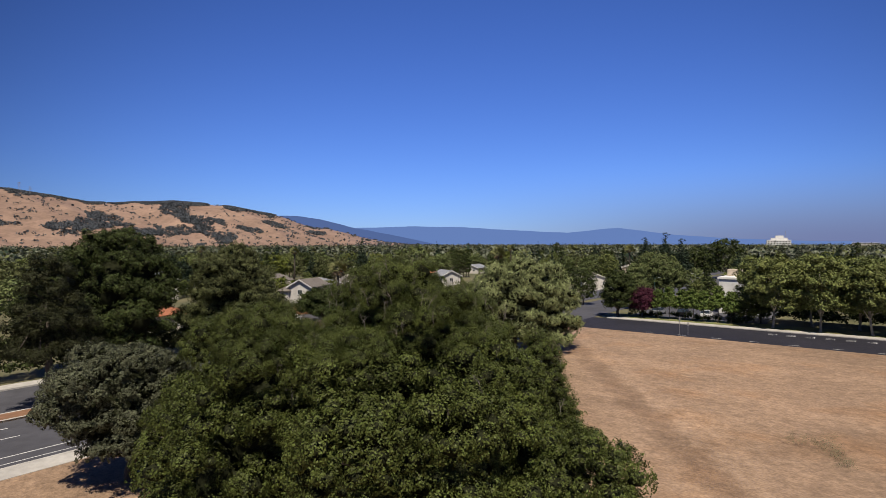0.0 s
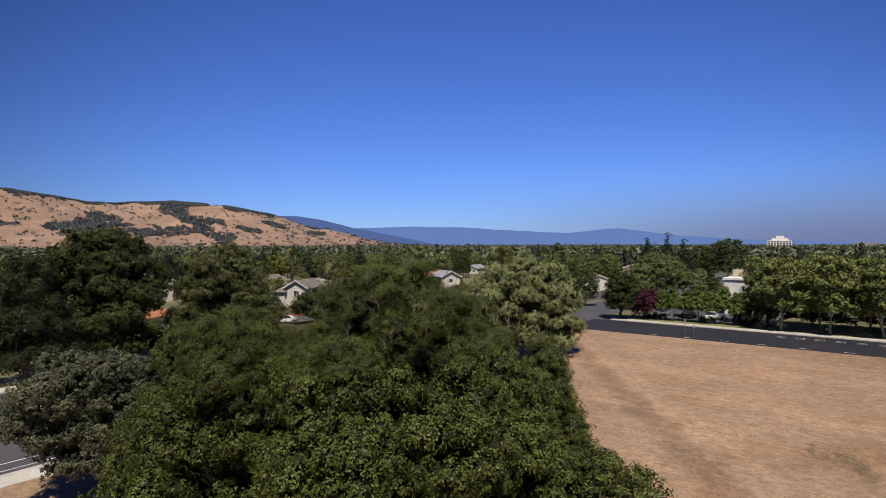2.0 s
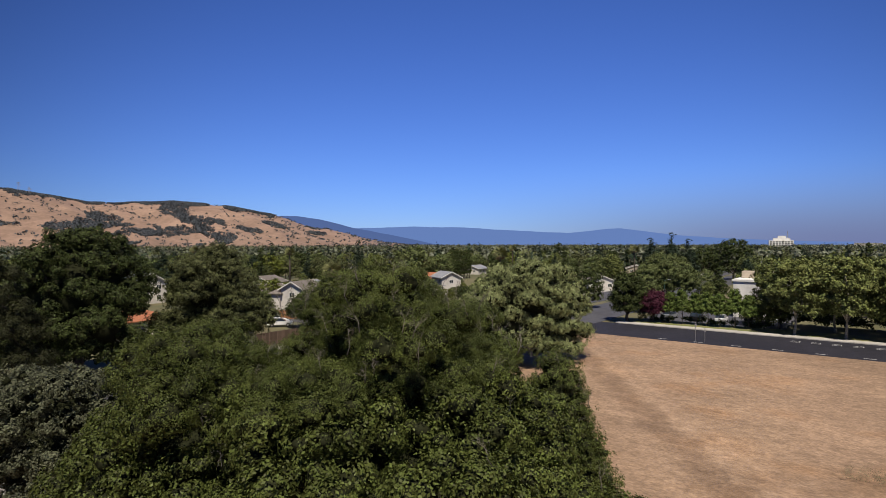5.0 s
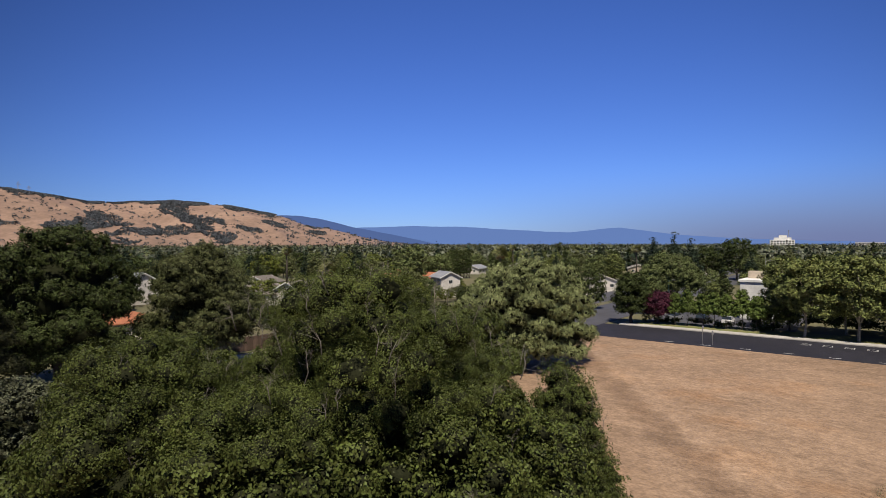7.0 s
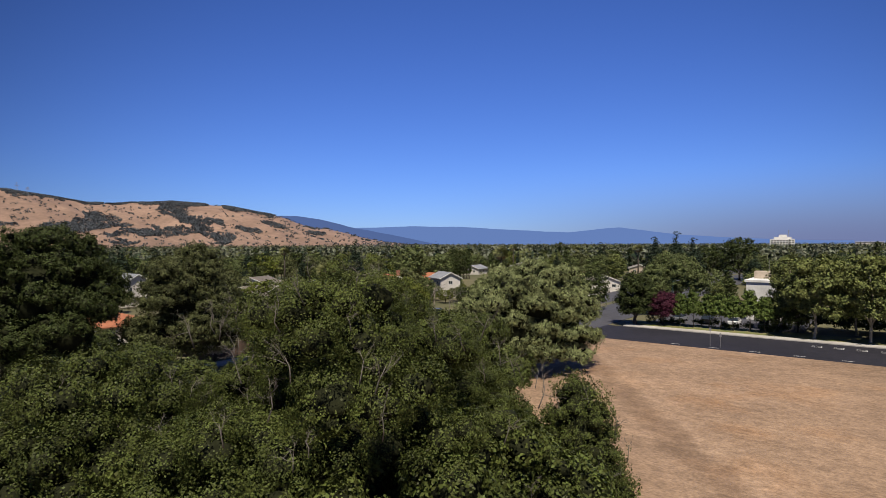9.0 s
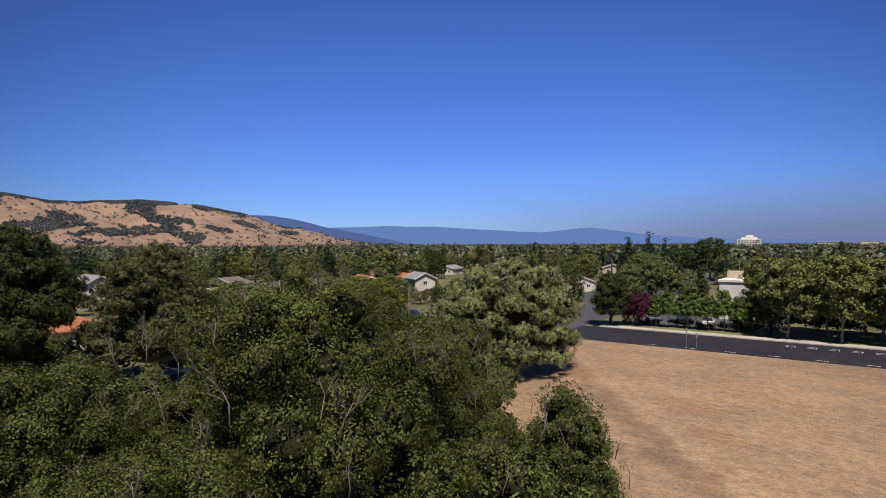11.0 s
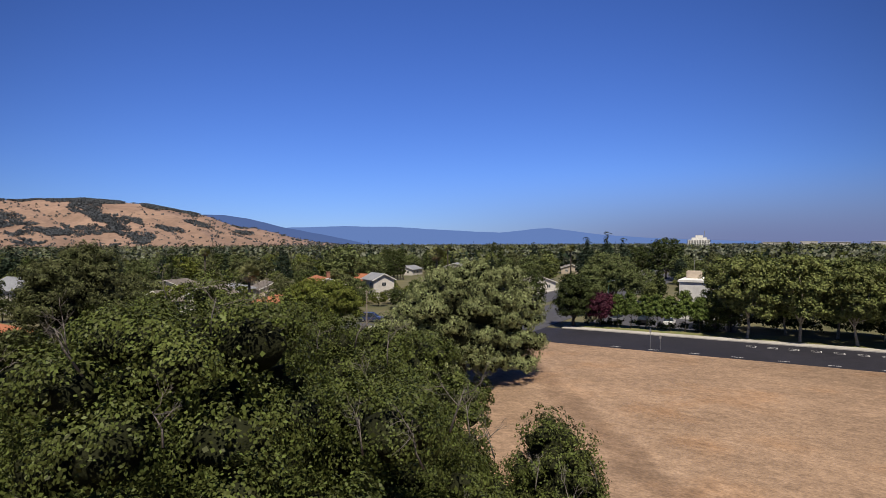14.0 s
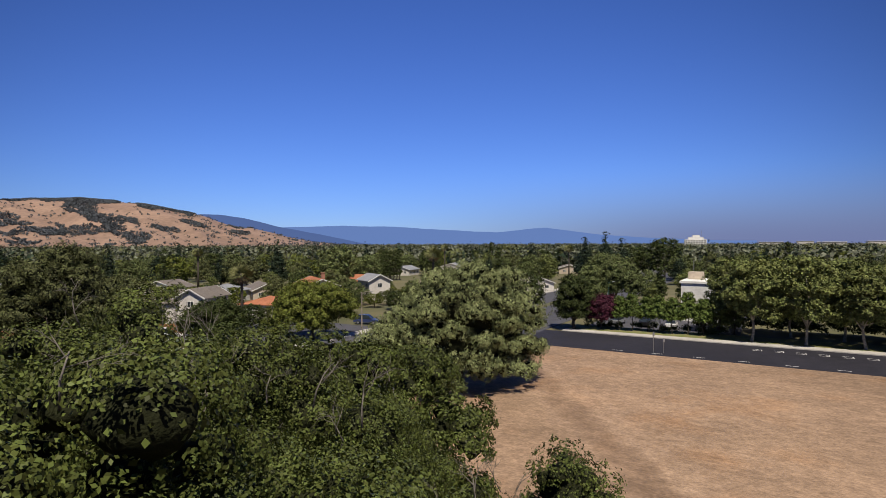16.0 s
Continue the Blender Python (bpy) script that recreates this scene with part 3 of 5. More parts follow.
far_ridge("backdrop", -48, 2, 4300, profile((-48, -40, -34, -31, -28, -20, -15.9, -14.3, -12.2, -10, -8.9, -5, 0), (90, 170, 262, 276, 230, 212, 221, 219, 196, 155, 134, 80, 0)), 2.0, (0.07, 0.12, 0.295), "mountain ridge behind the dry hills, its haze blue put in as emission")
far_ridge("backdrop", -14, 36, 4700, profile((-14, -11, -8.9, -3.2, 1.3, 7, 10.3, 12.5, 15.2, 17.4, 19.4, 22.9, 27.6, 34), (0, 110, 142, 156, 152, 123, 108, 103, 120, 131, 113, 74, 46, 25)), 7.0, (0.115, 0.20, 0.46), "faint mountain ridge on the horizon, its haze blue put in as emission")

# ---- near trees ----
OAK = "dense dark green live oak at the edge of the dry field"
SPRAYS = dict(sub=0.2, spray=15, low=-0.5, slim=0.62, core=110, heart=0.085)
oak = tree("oak_tree", (-2, 25.4, 0.1), [(-0.4, 0.0, 7.2, 6.3, 7.3, 5.8), (-0.8, -1.0, 10.3, 3.9, 4.4, 4.4), (4.2, -1.6, 4.2, 5.2, 5.2, 4.2)], 0, 0.1, M_OAK,
           OAK, "oak tree", lobe=0.68, seed=1, gap=1.22, rough=0.17, bough=2.1, trunk_r=0.45, n_limb=24, fine=(11.0, 52, 0.047), **SPRAYS)
left_oak = tree("oak_tree", (-9.0, 25.5, 0.1), [(0, 0, 6.4, 4.8, 5.0, 5.7), (-1.6, -2.5, 5.2, 3.4, 3.4, 4.2), (-1.4, -1, 3.0, 4.4, 4.4, 3.0)], 0, 0.1, M_OAK,
                OAK, "oak tree", lobe=0.68, seed=41, gap=1.22, rough=0.17, bough=1.9, trunk_r=0.4, n_limb=20, fine=(10.2, 34, 0.06), **SPRAYS)
back_oak = tree("oak_tree", (-4.5, 29.2, 0.1), [(0, 0, 9.2, 3.8, 3.8, 5.0), (0.0, -0.6, 11.9, 2.6, 2.8, 2.9), (0.8, 2.8, 7.0, 3.0, 3.6, 5.8)], 0, 0.09, M_OAK,
                "open-crowned live oak with bare grey limbs among its leaves", "oak tree", lobe=0.55, seed=42, gap=1.25, rough=0.24, bough=1.3, trunk_r=0.35, n_limb=34, fine=(10.6, 50, 0.048), **SPRAYS)


def dead_wood(parent, x, y, z, length, seed):
    """A bare grey branch with twigs that stands out of the crown."""
    r = np.random.default_rng(seed)
    rows = []

    def grow(p, d, L, rad, depth):
        q = p + d * L
        m = (p + q) / 2 + Vector(r.normal(0, 0.06 * L, 3))
        rows.append(([p, m, q], [rad, rad * 0.75, rad * 0.45]))
        if depth:
            for k in range(3):
                nd = (d + Vector(r.normal(0, 0.62, 3))).normalized()
                grow(p.lerp(q, r.uniform(0.45, 1.0)), nd, L * r.uniform(0.5, 0.75), rad * 0.5, depth - 1)
    grow(Vector((x, y, z)), Vector((r.normal(0, 0.25), r.normal(0, 0.25), 1)).normalized(), length, 0.019 * length ** 0.5, 3)
    v, f = tubes(rows, 5)
    link_mesh("dead_branch", v, f, M_DEAD, parent, "bare grey dead branch", smooth=True)


rb = np.random.default_rng(12)
for i in range(40):
    t, r = rb.uniform(0, 6.28), 4.3 * math.sqrt(rb.random())
    dead_wood(oak, -0.8 + r * math.cos(t), -1.2 + r * math.sin(t), 10.2 + 4.3 * math.sqrt(1 - (r / 4.7) ** 2) - 0.35, rb.uniform(0.25, 0.55), 20 + i)
for i in range(26):
    t, u = rb.uniform(0, 6.28), rb.uniform(0.1, 0.7)
    w = math.sqrt(1 - u * u)
    dead_wood(oak, 7.1 * w * math.cos(t), 0.5 + 7.6 * w * math.sin(t), 7.2 + 5.7 * u - 0.2, rb.uniform(0.25, 0.5), 120 + i)
for i in range(14):
    t, r = rb.uniform(0, 6.28), rb.uniform(0.5, 3.8)
    dead_wood(left_oak, r * math.cos(t), r * math.sin(t), 6.4 + 5.5 * math.sqrt(1 - (r / 4.9) ** 2) - 0.3, rb.uniform(0.25, 0.5), 50 + i)
for x, y, z, L in ((1.2, -2.4, 12.0, 1.3), (0.3, -2.2, 12.4, 1.0), (-0.9, -1.9, 12.2, 0.9), (1.6, -1.2, 12.8, 0.8), (-0.2, -0.6, 14.1, 0.45), (-1.7, -1.2, 11.9, 0.9), (0.9, -0.5, 14.0, 0.4), (-0.4, -3.0, 11.2, 1.1)):
    dead_wood(back_oak, x, y, z, L, int(90 + 10 * x))
for i in range(30):
    t, u = rb.uniform(0, 6.28), rb.uniform(-0.2, 0.85)
    w = math.sqrt(1 - u * u)
    dead_wood(back_oak, 3.3 * w * math.cos(t), 3.5 * w * math.sin(t), 9.3 + 4.8 * u, rb.uniform(0.3, 0.65), 200 + i)
tree("oak_tree", (-0.5, 31.2, 0.1), [(0, 0, 6.6, 3.2, 4.0, 5.6), (-0.8, -1.7, 9.9, 2.2, 2.6, 3.6), (1.2, 0.4, 4.4, 2.4, 3.4, 4.0)], 0, 0.09, M_OAK, OAK, "oak tree", lobe=0.6, gap=1.22, rough=0.18, bough=1.5, seed=2, n_limb=18, fine=(10.4, 34, 0.058), **SPRAYS)
tree("oak_tree", (-1.1, 36.6, 0.1), [(-0.6, 2, 7.3, 5.6, 5.8, 5.8), (1.4, 3.2, 4.8, 3.0, 3.8, 4.4)], 0, 0.11, M_OAK, OAK, "oak tree", lobe=0.85, gap=1.22, rough=0.17, bough=1.9, seed=3, n_limb=16, **SPRAYS)
tree("oak_tree", (-12.9, 33.6, 0.1), [(0, 0, 6.6, 4.4, 4.6, 5.2), (3.2, -1, 3.8, 3.4, 3.5, 3.6), (-2.4, -2, 4.2, 3.0, 3.4, 3.6)], 0, 0.11, M_OAK, OAK, "oak tree", lobe=0.85, gap=1.22, rough=0.17, bough=1.9, seed=4, n_limb=16, **SPRAYS)
tree("oak_tree", (4.1, 33.3, 0.1), [(0.3, 0, 5.8, 1.8, 2.2, 4.3), (-1.6, -0.6, 4.8, 1.5, 2.0, 4.0), (0.9, 0.3, 3.6, 2.2, 2.4, 3.6)], 0, 0.08, M_OAK, "young live oak with loose upright sprigs", "oak tree", lobe=0.5, gap=1.15, rough=0.5, seed=5, n_limb=9, trunk_r=0.14, **SPRAYS)
tree("grey_oak_tree", (-21.4, 36.1, 0.1), [(0, 0, 5.0, 4.6, 4.6, 4.4), (2.5, -1, 4.0, 3, 3, 3.4), (0.8, -0.4, 3.3, 3.9, 3.8, 2.5)], 0, 0.12, M_GREY, "grey-green oak with hanging twigs beside the avenue", "oak tree",
     lobe=0.7, seed=6, gap=1.22, rough=0.2, bough=1.5, **SPRAYS)
FAR_SPRAYS = dict(sub=0.34, spray=14, low=-0.6, core=40, heart=0.2)
tree("evergreen_tree", (-42.2, 70.5, 0.1), [(0, 0, 10.0, 7.4, 8.0, 7.4), (4, -3, 6, 5.0, 5, 5.4), (-3, -4, 5.5, 5.6, 5, 5)], 0, 0.24, M_DARK, "massive dark green evergreen tree with drooping clumps", "tree", lobe=1.05, seed=7, gap=1.3, rough=0.3, bough=2.2, slim=0.5, trunk_r=0.5, **FAR_SPRAYS)
tree("pine_tree", st(3.8, -14.2, 0.16), [(0, 0, 11.5, 2.2, 2.2, 3.3), (0.3, 0.2, 8.0, 3.8, 3.8, 2.8), (0, 0, 5.6, 4.4, 4.4, 1.8)], 45000, 0.25, M_PINE, "tall shaggy pine in the median", "pine tree", lobe=0.9, sub=0.5, gap=1.4, core=160, heart=0.22, seed=8, slim=0.2, low=-0.4, fork=0.95)
tree("elm_tree", (-29.8, 77.4, 0.1), [(0, 0, 9.6, 5.6, 5.6, 5.6), (3.2, -1, 6.2, 4.4, 5, 4.8), (-2, -2, 4.5, 4.8, 4.6, 4.0)], 0, 0.22, M_OLIVE, "broad olive-green elm across the avenue", "elm tree", lobe=0.95, seed=9, gap=1.2, rough=0.34, bough=1.9, slim=0.5, trunk_r=0.4, **FAR_SPRAYS)
tree("willow_tree", (8.9, 80.2, 0.1), [(0.5, 0, 8.2, 7.6, 7.2, 5.0), (5.0, 1, 6.0, 4.6, 4.6, 4.8), (-5, -1, 5.2, 4.6, 4.4, 4.6), (0.5, -3.5, 4.8, 6, 4, 4.4), (6.6, -0.5, 3.6, 3.2, 3.2, 3.0), (-3, -3.6, 2.8, 4, 3, 2.6), (4.2, -2, 3.0, 4.6, 4, 3.2), (-4, -2, 3, 4.6, 4, 3.2)], 0, 0.23, M_WILLOW, "large airy pale green tree on the corner of the field", "tree",
     lobe=0.9, seed=10, gap=1.25, rough=0.42, bough=1.9, slim=0.4, droop=0.5, trunk_r=0.45, n_limb=34, **FAR_SPRAYS)

# ---- street trees ----
plane = [tree("plane_tree", st(99.6 + 0.3 * i, 32 + 7 * i, 0.1), [(0, 0, 8.4, 4.5, 4.5, 4.6), (0.6, -0.3, 5.4, 4.2, 4.2, 2.6)], 15000, 0.34, M_PLANE, "leafy plane tree with a pale mottled trunk on the verge",
              "plane tree", lobe=1.1, sub=0.5, gap=1.3, core=30, seed=20 + i, slim=0.75, bark=M_BARK_PALE, trunk_r=0.2, fork=0.42, group="plane trees along the side street", n_limb=10, low=-0.7) for i in range(2)]
rng = np.random.default_rng(77)
for i in range(2, 14):
    copy_thing(plane[i % 2], pose(*st(99.6 + rng.uniform(-0.6, 0.6), 32 + 7 * i + rng.uniform(-0.8, 0.8), 0.1), rz=rng.uniform(0, 360)) @ Matrix.Scale(rng.uniform(0.9, 1.05), 4))
for i in range(13):
    copy_thing(plane[(i + 1) % 2], pose(*st(107.8 + rng.uniform(-1, 1), 29 + 7.3 * i + rng.uniform(-1, 1), 0.1), rz=rng.uniform(0, 360)) @ Matrix.Scale(rng.uniform(0.85, 1.0), 4))
young = tree("young_street_tree", st(101.2, 11.6, 0.1), [(0, 0, 3.0, 1.6, 1.6, 1.7), (0, 0, 4.4, 1.1, 1.1, 1.6)], 5200, 0.26, M_YOUNG, "slim young street tree with bright green leaves", "tree", lobe=0.5, sub=0.35, seed=31,
             trunk_r=0.07, fork=0.5, group="young street trees", n_limb=5, slim=0.7)
for i, b in enumerate((13.8, 16.2, 18.2, 20.3, 22.6, 25.0)):
    copy_thing(young, pose(*st(101.4 + rng.uniform(-.4, .4), b, 0.1), rz=rng.uniform(0, 360)) @ Matrix.Diagonal((0.95, 0.95, rng.uniform(1.0, 1.22), 1)))
tree("plum_tree", st(101.4, 8.4, 0.1), [(0, 0, 3.7, 3.2, 3.0, 2.5), (0, 0, 2.4, 2.6, 2.6, 1.6)], 12000, 0.26, M_PLUM, "purple-leaved plum tree beside the pavement", "plum tree", lobe=0.7, sub=0.4, seed=32, trunk_r=0.12)
tree("evergreen_tree", st(99, 4.2, 0.1), [(0, 0, 5.0, 3.6, 3.4, 4.6)], 15000, 0.28, M_DARK, "dark rounded evergreen at the street corner", "tree", lobe=1.0, sub=0.5, seed=33, low=-0.6)
tree("round_tree", (52.4, 140.6, 0), [(0, 0, 8, 6.0, 6.0, 4.7), (2, -1, 6, 5, 5, 4)], 22000, 0.42, M_GREEN, "big rounded green shade tree in the car park", "tree", lobe=1.4, sub=0.6, seed=34)
tree("conical_tree", (43.8, 131.8, 0), [(0, 0, 4.2, 3.2, 3.2, 3.6), (0, 0, 7.2, 2.2, 2.2, 3.8)], 13000, 0.36, M_GREEN, "conical green tree behind the plum tree", "tree", lobe=0.9, sub=0.5, seed=35)
tree("camphor_tree", (-10.1, 112.5, 0), [(0, 0, 5.4, 5.8, 5.5, 4.2), (3.5, 1.5, 4.6, 3.8, 3.8, 3.6), (-1, -2, 3.2, 4.6, 3.6, 3.0)], 30000, 0.30, M_LIME, "dense rounded yellow-green camphor tree by the avenue", "tree", lobe=1.0, sub=0.5, seed=36)
tree("evergreen_tree", (-23.9, 108.7, 0), [(0, 0, 3.9, 4.0, 4.0, 3.2), (-2.5, 1, 3.2, 3.0, 3.0, 2.8), (0.5, -1.5, 2.4, 3.4, 3.0, 2.2)], 24000, 0.30, M_DARK, "dark green garden evergreen in front of a tile-roofed house", "tree", lobe=1.0, sub=0.5, seed=37)
tree("garden_shrub", (-15.6, 109.2, 0), [(0, 0, 2.2, 2.0, 2.0, 2.0)], 6000, 0.25, M_LIME, "yellow-green garden shrub under the trees", "shrub", lobe=0.7, sub=0.4, seed=38, trunk_r=0.08)
tree("flowering_shrub", st(*(( Vector((-28.8, 81.2)) - O2).dot(D2), (Vector((-28.8, 81.2)) - O2).dot(E2)), 0.1), [(0, 0, 2.8, 2.2, 2.2, 2.5)], 9000, 0.20, M_WHITE_FLOWER, "crape myrtle covered with white blossom", "shrub", lobe=0.6, sub=0.35, seed=39, trunk_r=0.08)
tree("field_shrub", (6, 74.6, 0.1), [(0, 0, 1.3, 2.4, 2.0, 1.5)], 7000, 0.22, M_GREEN, "low green shrub at the foot of the corner tree", "shrub", lobe=0.7, sub=0.4, seed=40, trunk_r=0.06)

tree("young_street_tree", (-26.5, 69.9, 0.16), [(0, 0, 2.5, 0.9, 0.9, 1.0)], 1500, 0.2, M_GREEN, "staked sapling with a thin trunk in the bare median", "tree", lobe=0.4, sub=0.3, seed=43, trunk_r=0.05, fork=0.6, n_limb=4, core=20)

# ---- houses ----
M_STUCCO = mat("white_stucco", (0.62, 0.59, 0.55), (0.52, 0.49, 0.45), scale=2.0, bump=0.15)
M_TAN = mat("tan_stucco", (0.52, 0.44, 0.35), (0.44, 0.37, 0.29), scale=2.0, bump=0.15)
M_GREYW = mat("grey_siding", (0.46, 0.45, 0.43), (0.38, 0.37, 0.36), scale=2.0, stretch=(1, 1, 8), bump=0.2)
M_SHINGLE = mat("brown_shingle", (0.20, 0.175, 0.155), (0.13, 0.115, 0.10), scale=2.5, stretch=(1, 1, 3), bump=0.5)
M_SLATE = mat("grey_shingle", (0.27, 0.28, 0.30), (0.20, 0.21, 0.23), scale=2.5, stretch=(1, 1, 3), bump=0.5)
M_TILE = mat("red_tile", (0.42, 0.17, 0.09), (0.30, 0.115, 0.06), scale=3.0, bump=0.6)
M_BRICK = mat("chimney_brick", (0.30, 0.16, 0.11), (0.22, 0.11, 0.08), scale=5, bump=0.4)
M_TRIM = mat("white_trim", (0.78, 0.77, 0.74), (0.68, 0.67, 0.64), scale=3)
M_DOOR = mat("painted_door", (0.60, 0.57, 0.52), (0.52, 0.49, 0.45), scale=2)
M_WOOD = mat("orange_fence_wood", (0.36, 0.17, 0.075), (0.26, 0.12, 0.055), scale=3, stretch=(1, 1, 0.2), obrand=0.25)
M_WOOD_DARK = mat("dark_fence_wood", (0.15, 0.10, 0.075), (0.10, 0.07, 0.052), scale=3, stretch=(1, 1, 0.2), obrand=0.25)
M_METAL = mat("galvanised", (0.42, 0.42, 0.42), (0.32, 0.32, 0.33), scale=4, rough=0.45, metal=0.7)
M_RUBBER = mat("rubber", (0.03, 0.03, 0.03), scale=5)


def glass_mat():
    m = mat("window_glass", (0.03, 0.04, 0.05), (0.02, 0.025, 0.03), scale=0.4, rough=0.08, spec=0.8)
    return m


M_GLASS = glass_mat()


def gable(bm, w, d, z0, z1, over, thick, skirt=0.0):
    """A pitched roof slab pair, ridge along y, with eaves and a real thickness."""
    for s in (-1, 1):
        pts = [(0, -d / 2 - over, z1), (0, d / 2 + over, z1), (s * (w / 2 + over), d / 2 + over, z0 - over * (z1 - z0) / (w / 2)), (s * (w / 2 + over), -d / 2 - over, z0 - over * (z1 - z0) / (w / 2))]
        lo = [bm.verts.new(p) for p in pts]
        hi = [bm.verts.new((p[0], p[1], p[2] + thick)) for p in pts]
        bm.faces.new(lo[::s]), bm.faces.new(hi[::-s])
        for i in range(4):
            j = (i + 1) % 4
            bm.faces.new((lo[i], lo[j], hi[j], hi[i])[::-s])


def hip(bm, w, d, z0, z1, over, thick):
    W, D = w / 2 + over, d / 2 + over
    k = max(0.0, D - W)
    base = [(-W, -D), (W, -D), (W, D), (-W, D)]
    lo = [bm.verts.new((x, y, z0)) for x, y in base]
    hi = [bm.verts.new((x, y, z0 + thick)) for x, y in base]
    r0, r1 = bm.verts.new((0, -k, z1)), bm.verts.new((0, k + 0.01, z1))
    bm.faces.new(lo[::-1])
    for i in range(4):
        bm.faces.new((lo[i], lo[(i + 1) % 4], hi[(i + 1) % 4], hi[i]))
    bm.faces.new((hi[0], hi[1], r0)), bm.faces.new((hi[1], hi[2], r1, r0)), bm.faces.new((hi[2], hi[3], r1)), bm.faces.new((hi[3], hi[0], r0, r1))


def window(parent, x, y, z, w, h, face):
    """A framed window on a wall: face is the wall's outward axis."""
    m = Matrix.Translation((x, y, z)) @ Matrix.Rotation({"-y": 0, "+x": math.pi / 2, "+y": math.pi, "-x": -math.pi / 2}[face], 4, "Z")
    t = 0.08
    fr = part("window", boxes((-w / 2, w / 2, -0.05, 0.02, -h / 2, -h / 2 + t), (-w / 2, w / 2, -0.05, 0.02, h / 2 - t, h / 2), (-w / 2, -w / 2 + t, -0.05, 0.02, -h / 2 + t, h / 2 - t),
                              (w / 2 - t, w / 2, -0.05, 0.02, -h / 2 + t, h / 2 - t), (-0.03, 0.03, -0.045, 0.02, -h / 2 + t, h / 2 - t)), M_TRIM, parent)
    fr.matrix_local = m
    part("pane", boxes((-w / 2 + t, w / 2 - t, -0.02, 0.015, -h / 2 + t, h / 2 - t)), M_GLASS, fr)


def house(x, y, rz, w, d, storeys, roof, wall, label, kind="gable", rise=1.9, chimney=None, wing=None, garage=False, category="house"):
    h = 2.75 * storeys
    ob = thing("house", pose(x, y, 0, rz=rz), label, category, "suburban houses")
    bm = boxes((-w / 2, w / 2, -d / 2, d / 2, -0.2, h))
    if kind == "gable":
        v = [bm.verts.new(p) for p in ((-w / 2, -d / 2, h), (w / 2, -d / 2, h), (0, -d / 2, h + rise), (-w / 2, d / 2, h), (w / 2, d / 2, h), (0, d / 2, h + rise))]
        bm.faces.new((v[0], v[1], v[2])), bm.faces.new((v[5], v[4], v[3])), bm.faces.new((v[1], v[4], v[5], v[2])), bm.faces.new((v[3], v[0], v[2], v[5]))
    part("wall", bm, wall, ob)
    bm = bmesh.new()
    gable(bm, w, d, h, h + rise, 0.5, 0.16) if kind == "gable" else hip(bm, w, d, h, h + rise, 0.5, 0.14)
    part("roof", bm, roof, ob)
    if kind == "gable":
        for s in (-1, 1):
            for e in (-1, 1):
                bm = bmesh.new()
                yy = e * (d / 2 + 0.52)
                k = (w / 2 + 0.5)
                zz = h - 0.5 * rise / (w / 2)
                box(bm, -0.5, 0.5, -0.02, 0.02, -0.11, 0.11, m=Matrix.Translation((s * k / 2, yy, (zz + h + rise) / 2 + 0.06)) @ Matrix.Rotation(s * math.atan2(h + rise - zz, k), 4, "Y") @ Matrix.Diagonal((math.hypot(k, h + rise - zz), 1, 1, 1)))
                part("fascia", bm, M_TRIM, ob)
    for s in range(storeys):
        z = 1.5 + 2.75 * s
        n = max(1, int(w // 3.4))
        for i in range(n):
            xx = -w / 2 + w * (i + 0.5) / n
            if garage and s == 0 and i == n - 1:
                continue
            window(ob, xx, -d / 2, z, 1.3, 1.15, "-y")
            window(ob, xx, d / 2, z, 1.3, 1.15, "+y")
        for i in range(max(1, int(d // 4))):
            yy = -d / 2 + d * (i + 0.5) / max(1, int(d // 4))
            window(ob, w / 2, yy, z, 1.2, 1.1, "+x")
            window(ob, -w / 2, yy, z, 1.2, 1.1, "-x")
    if garage:
        part("garage_door", boxes(*[(w / 2 - 3.2, w / 2 - 0.6, -d / 2 - 0.05, -d / 2 + 0.02, 0.05 + 0.53 * i, 0.55 + 0.53 * i) for i in range(4)]), M_DOOR, ob)
    if chimney:
        part("chimney", boxes((chimney[0] - 0.45, chimney[0] + 0.45, chimney[1] - 0.35, chimney[1] + 0.35, 0, h + rise + 0.9), (chimney[0] - 0.52, chimney[0] + 0.52, chimney[1] - 0.42, chimney[1] + 0.42, h + rise + 0.9, h + rise + 1.05)), M_BRICK, ob)
    if wing:
        x0, x1, y0, y1, hh, rr = wing
        part("wing_wall", boxes((x0, x1, y0, y1, -0.2, hh)), wall, ob)
        bm = bmesh.new()
        hip(bm, x1 - x0, y1 - y0, hh, hh + rr, 0.5, 0.14)
        bmesh.ops.translate(bm, vec=((x0 + x1) / 2, (y0 + y1) / 2, 0), verts=bm.verts)
        part("wing_roof", bm, roof, ob)
    return ob


R = TURN - 90
HOUSES = []


def put_house(x, y, *a, **k):
    HOUSES.append((x, y))
    return house(x, y, *a, **k)


put_house(-32.4, 132.8, R + 22, 5.4, 8.4, 2, M_SHINGLE, M_STUCCO, "two-storey white stucco house with brown shingle gables", rise=1.5, wing=(-4.9, -2.72, -4.6, 2.6, 4.4, 1.1))
put_house(-21.7, 143.5, R + 12, 9, 8, 1, M_TILE, M_STUCCO, "low white house with a red tile roof", kind="hip", rise=1.6)
put_house(-13.7, 158.2, R + 55, 8, 13, 2, M_TILE, M_STUCCO, "two-storey house with red tile gables", rise=1.6, chimney=(2.5, 4), wing=(-6.5, -3.6, -5, 0, 3.2, 1.4))
put_house(0.1, 174.1, R + 60, 6.0, 8, 2, M_SLATE, M_STUCCO, "two-storey white house with a grey shingle roof", rise=1.5)
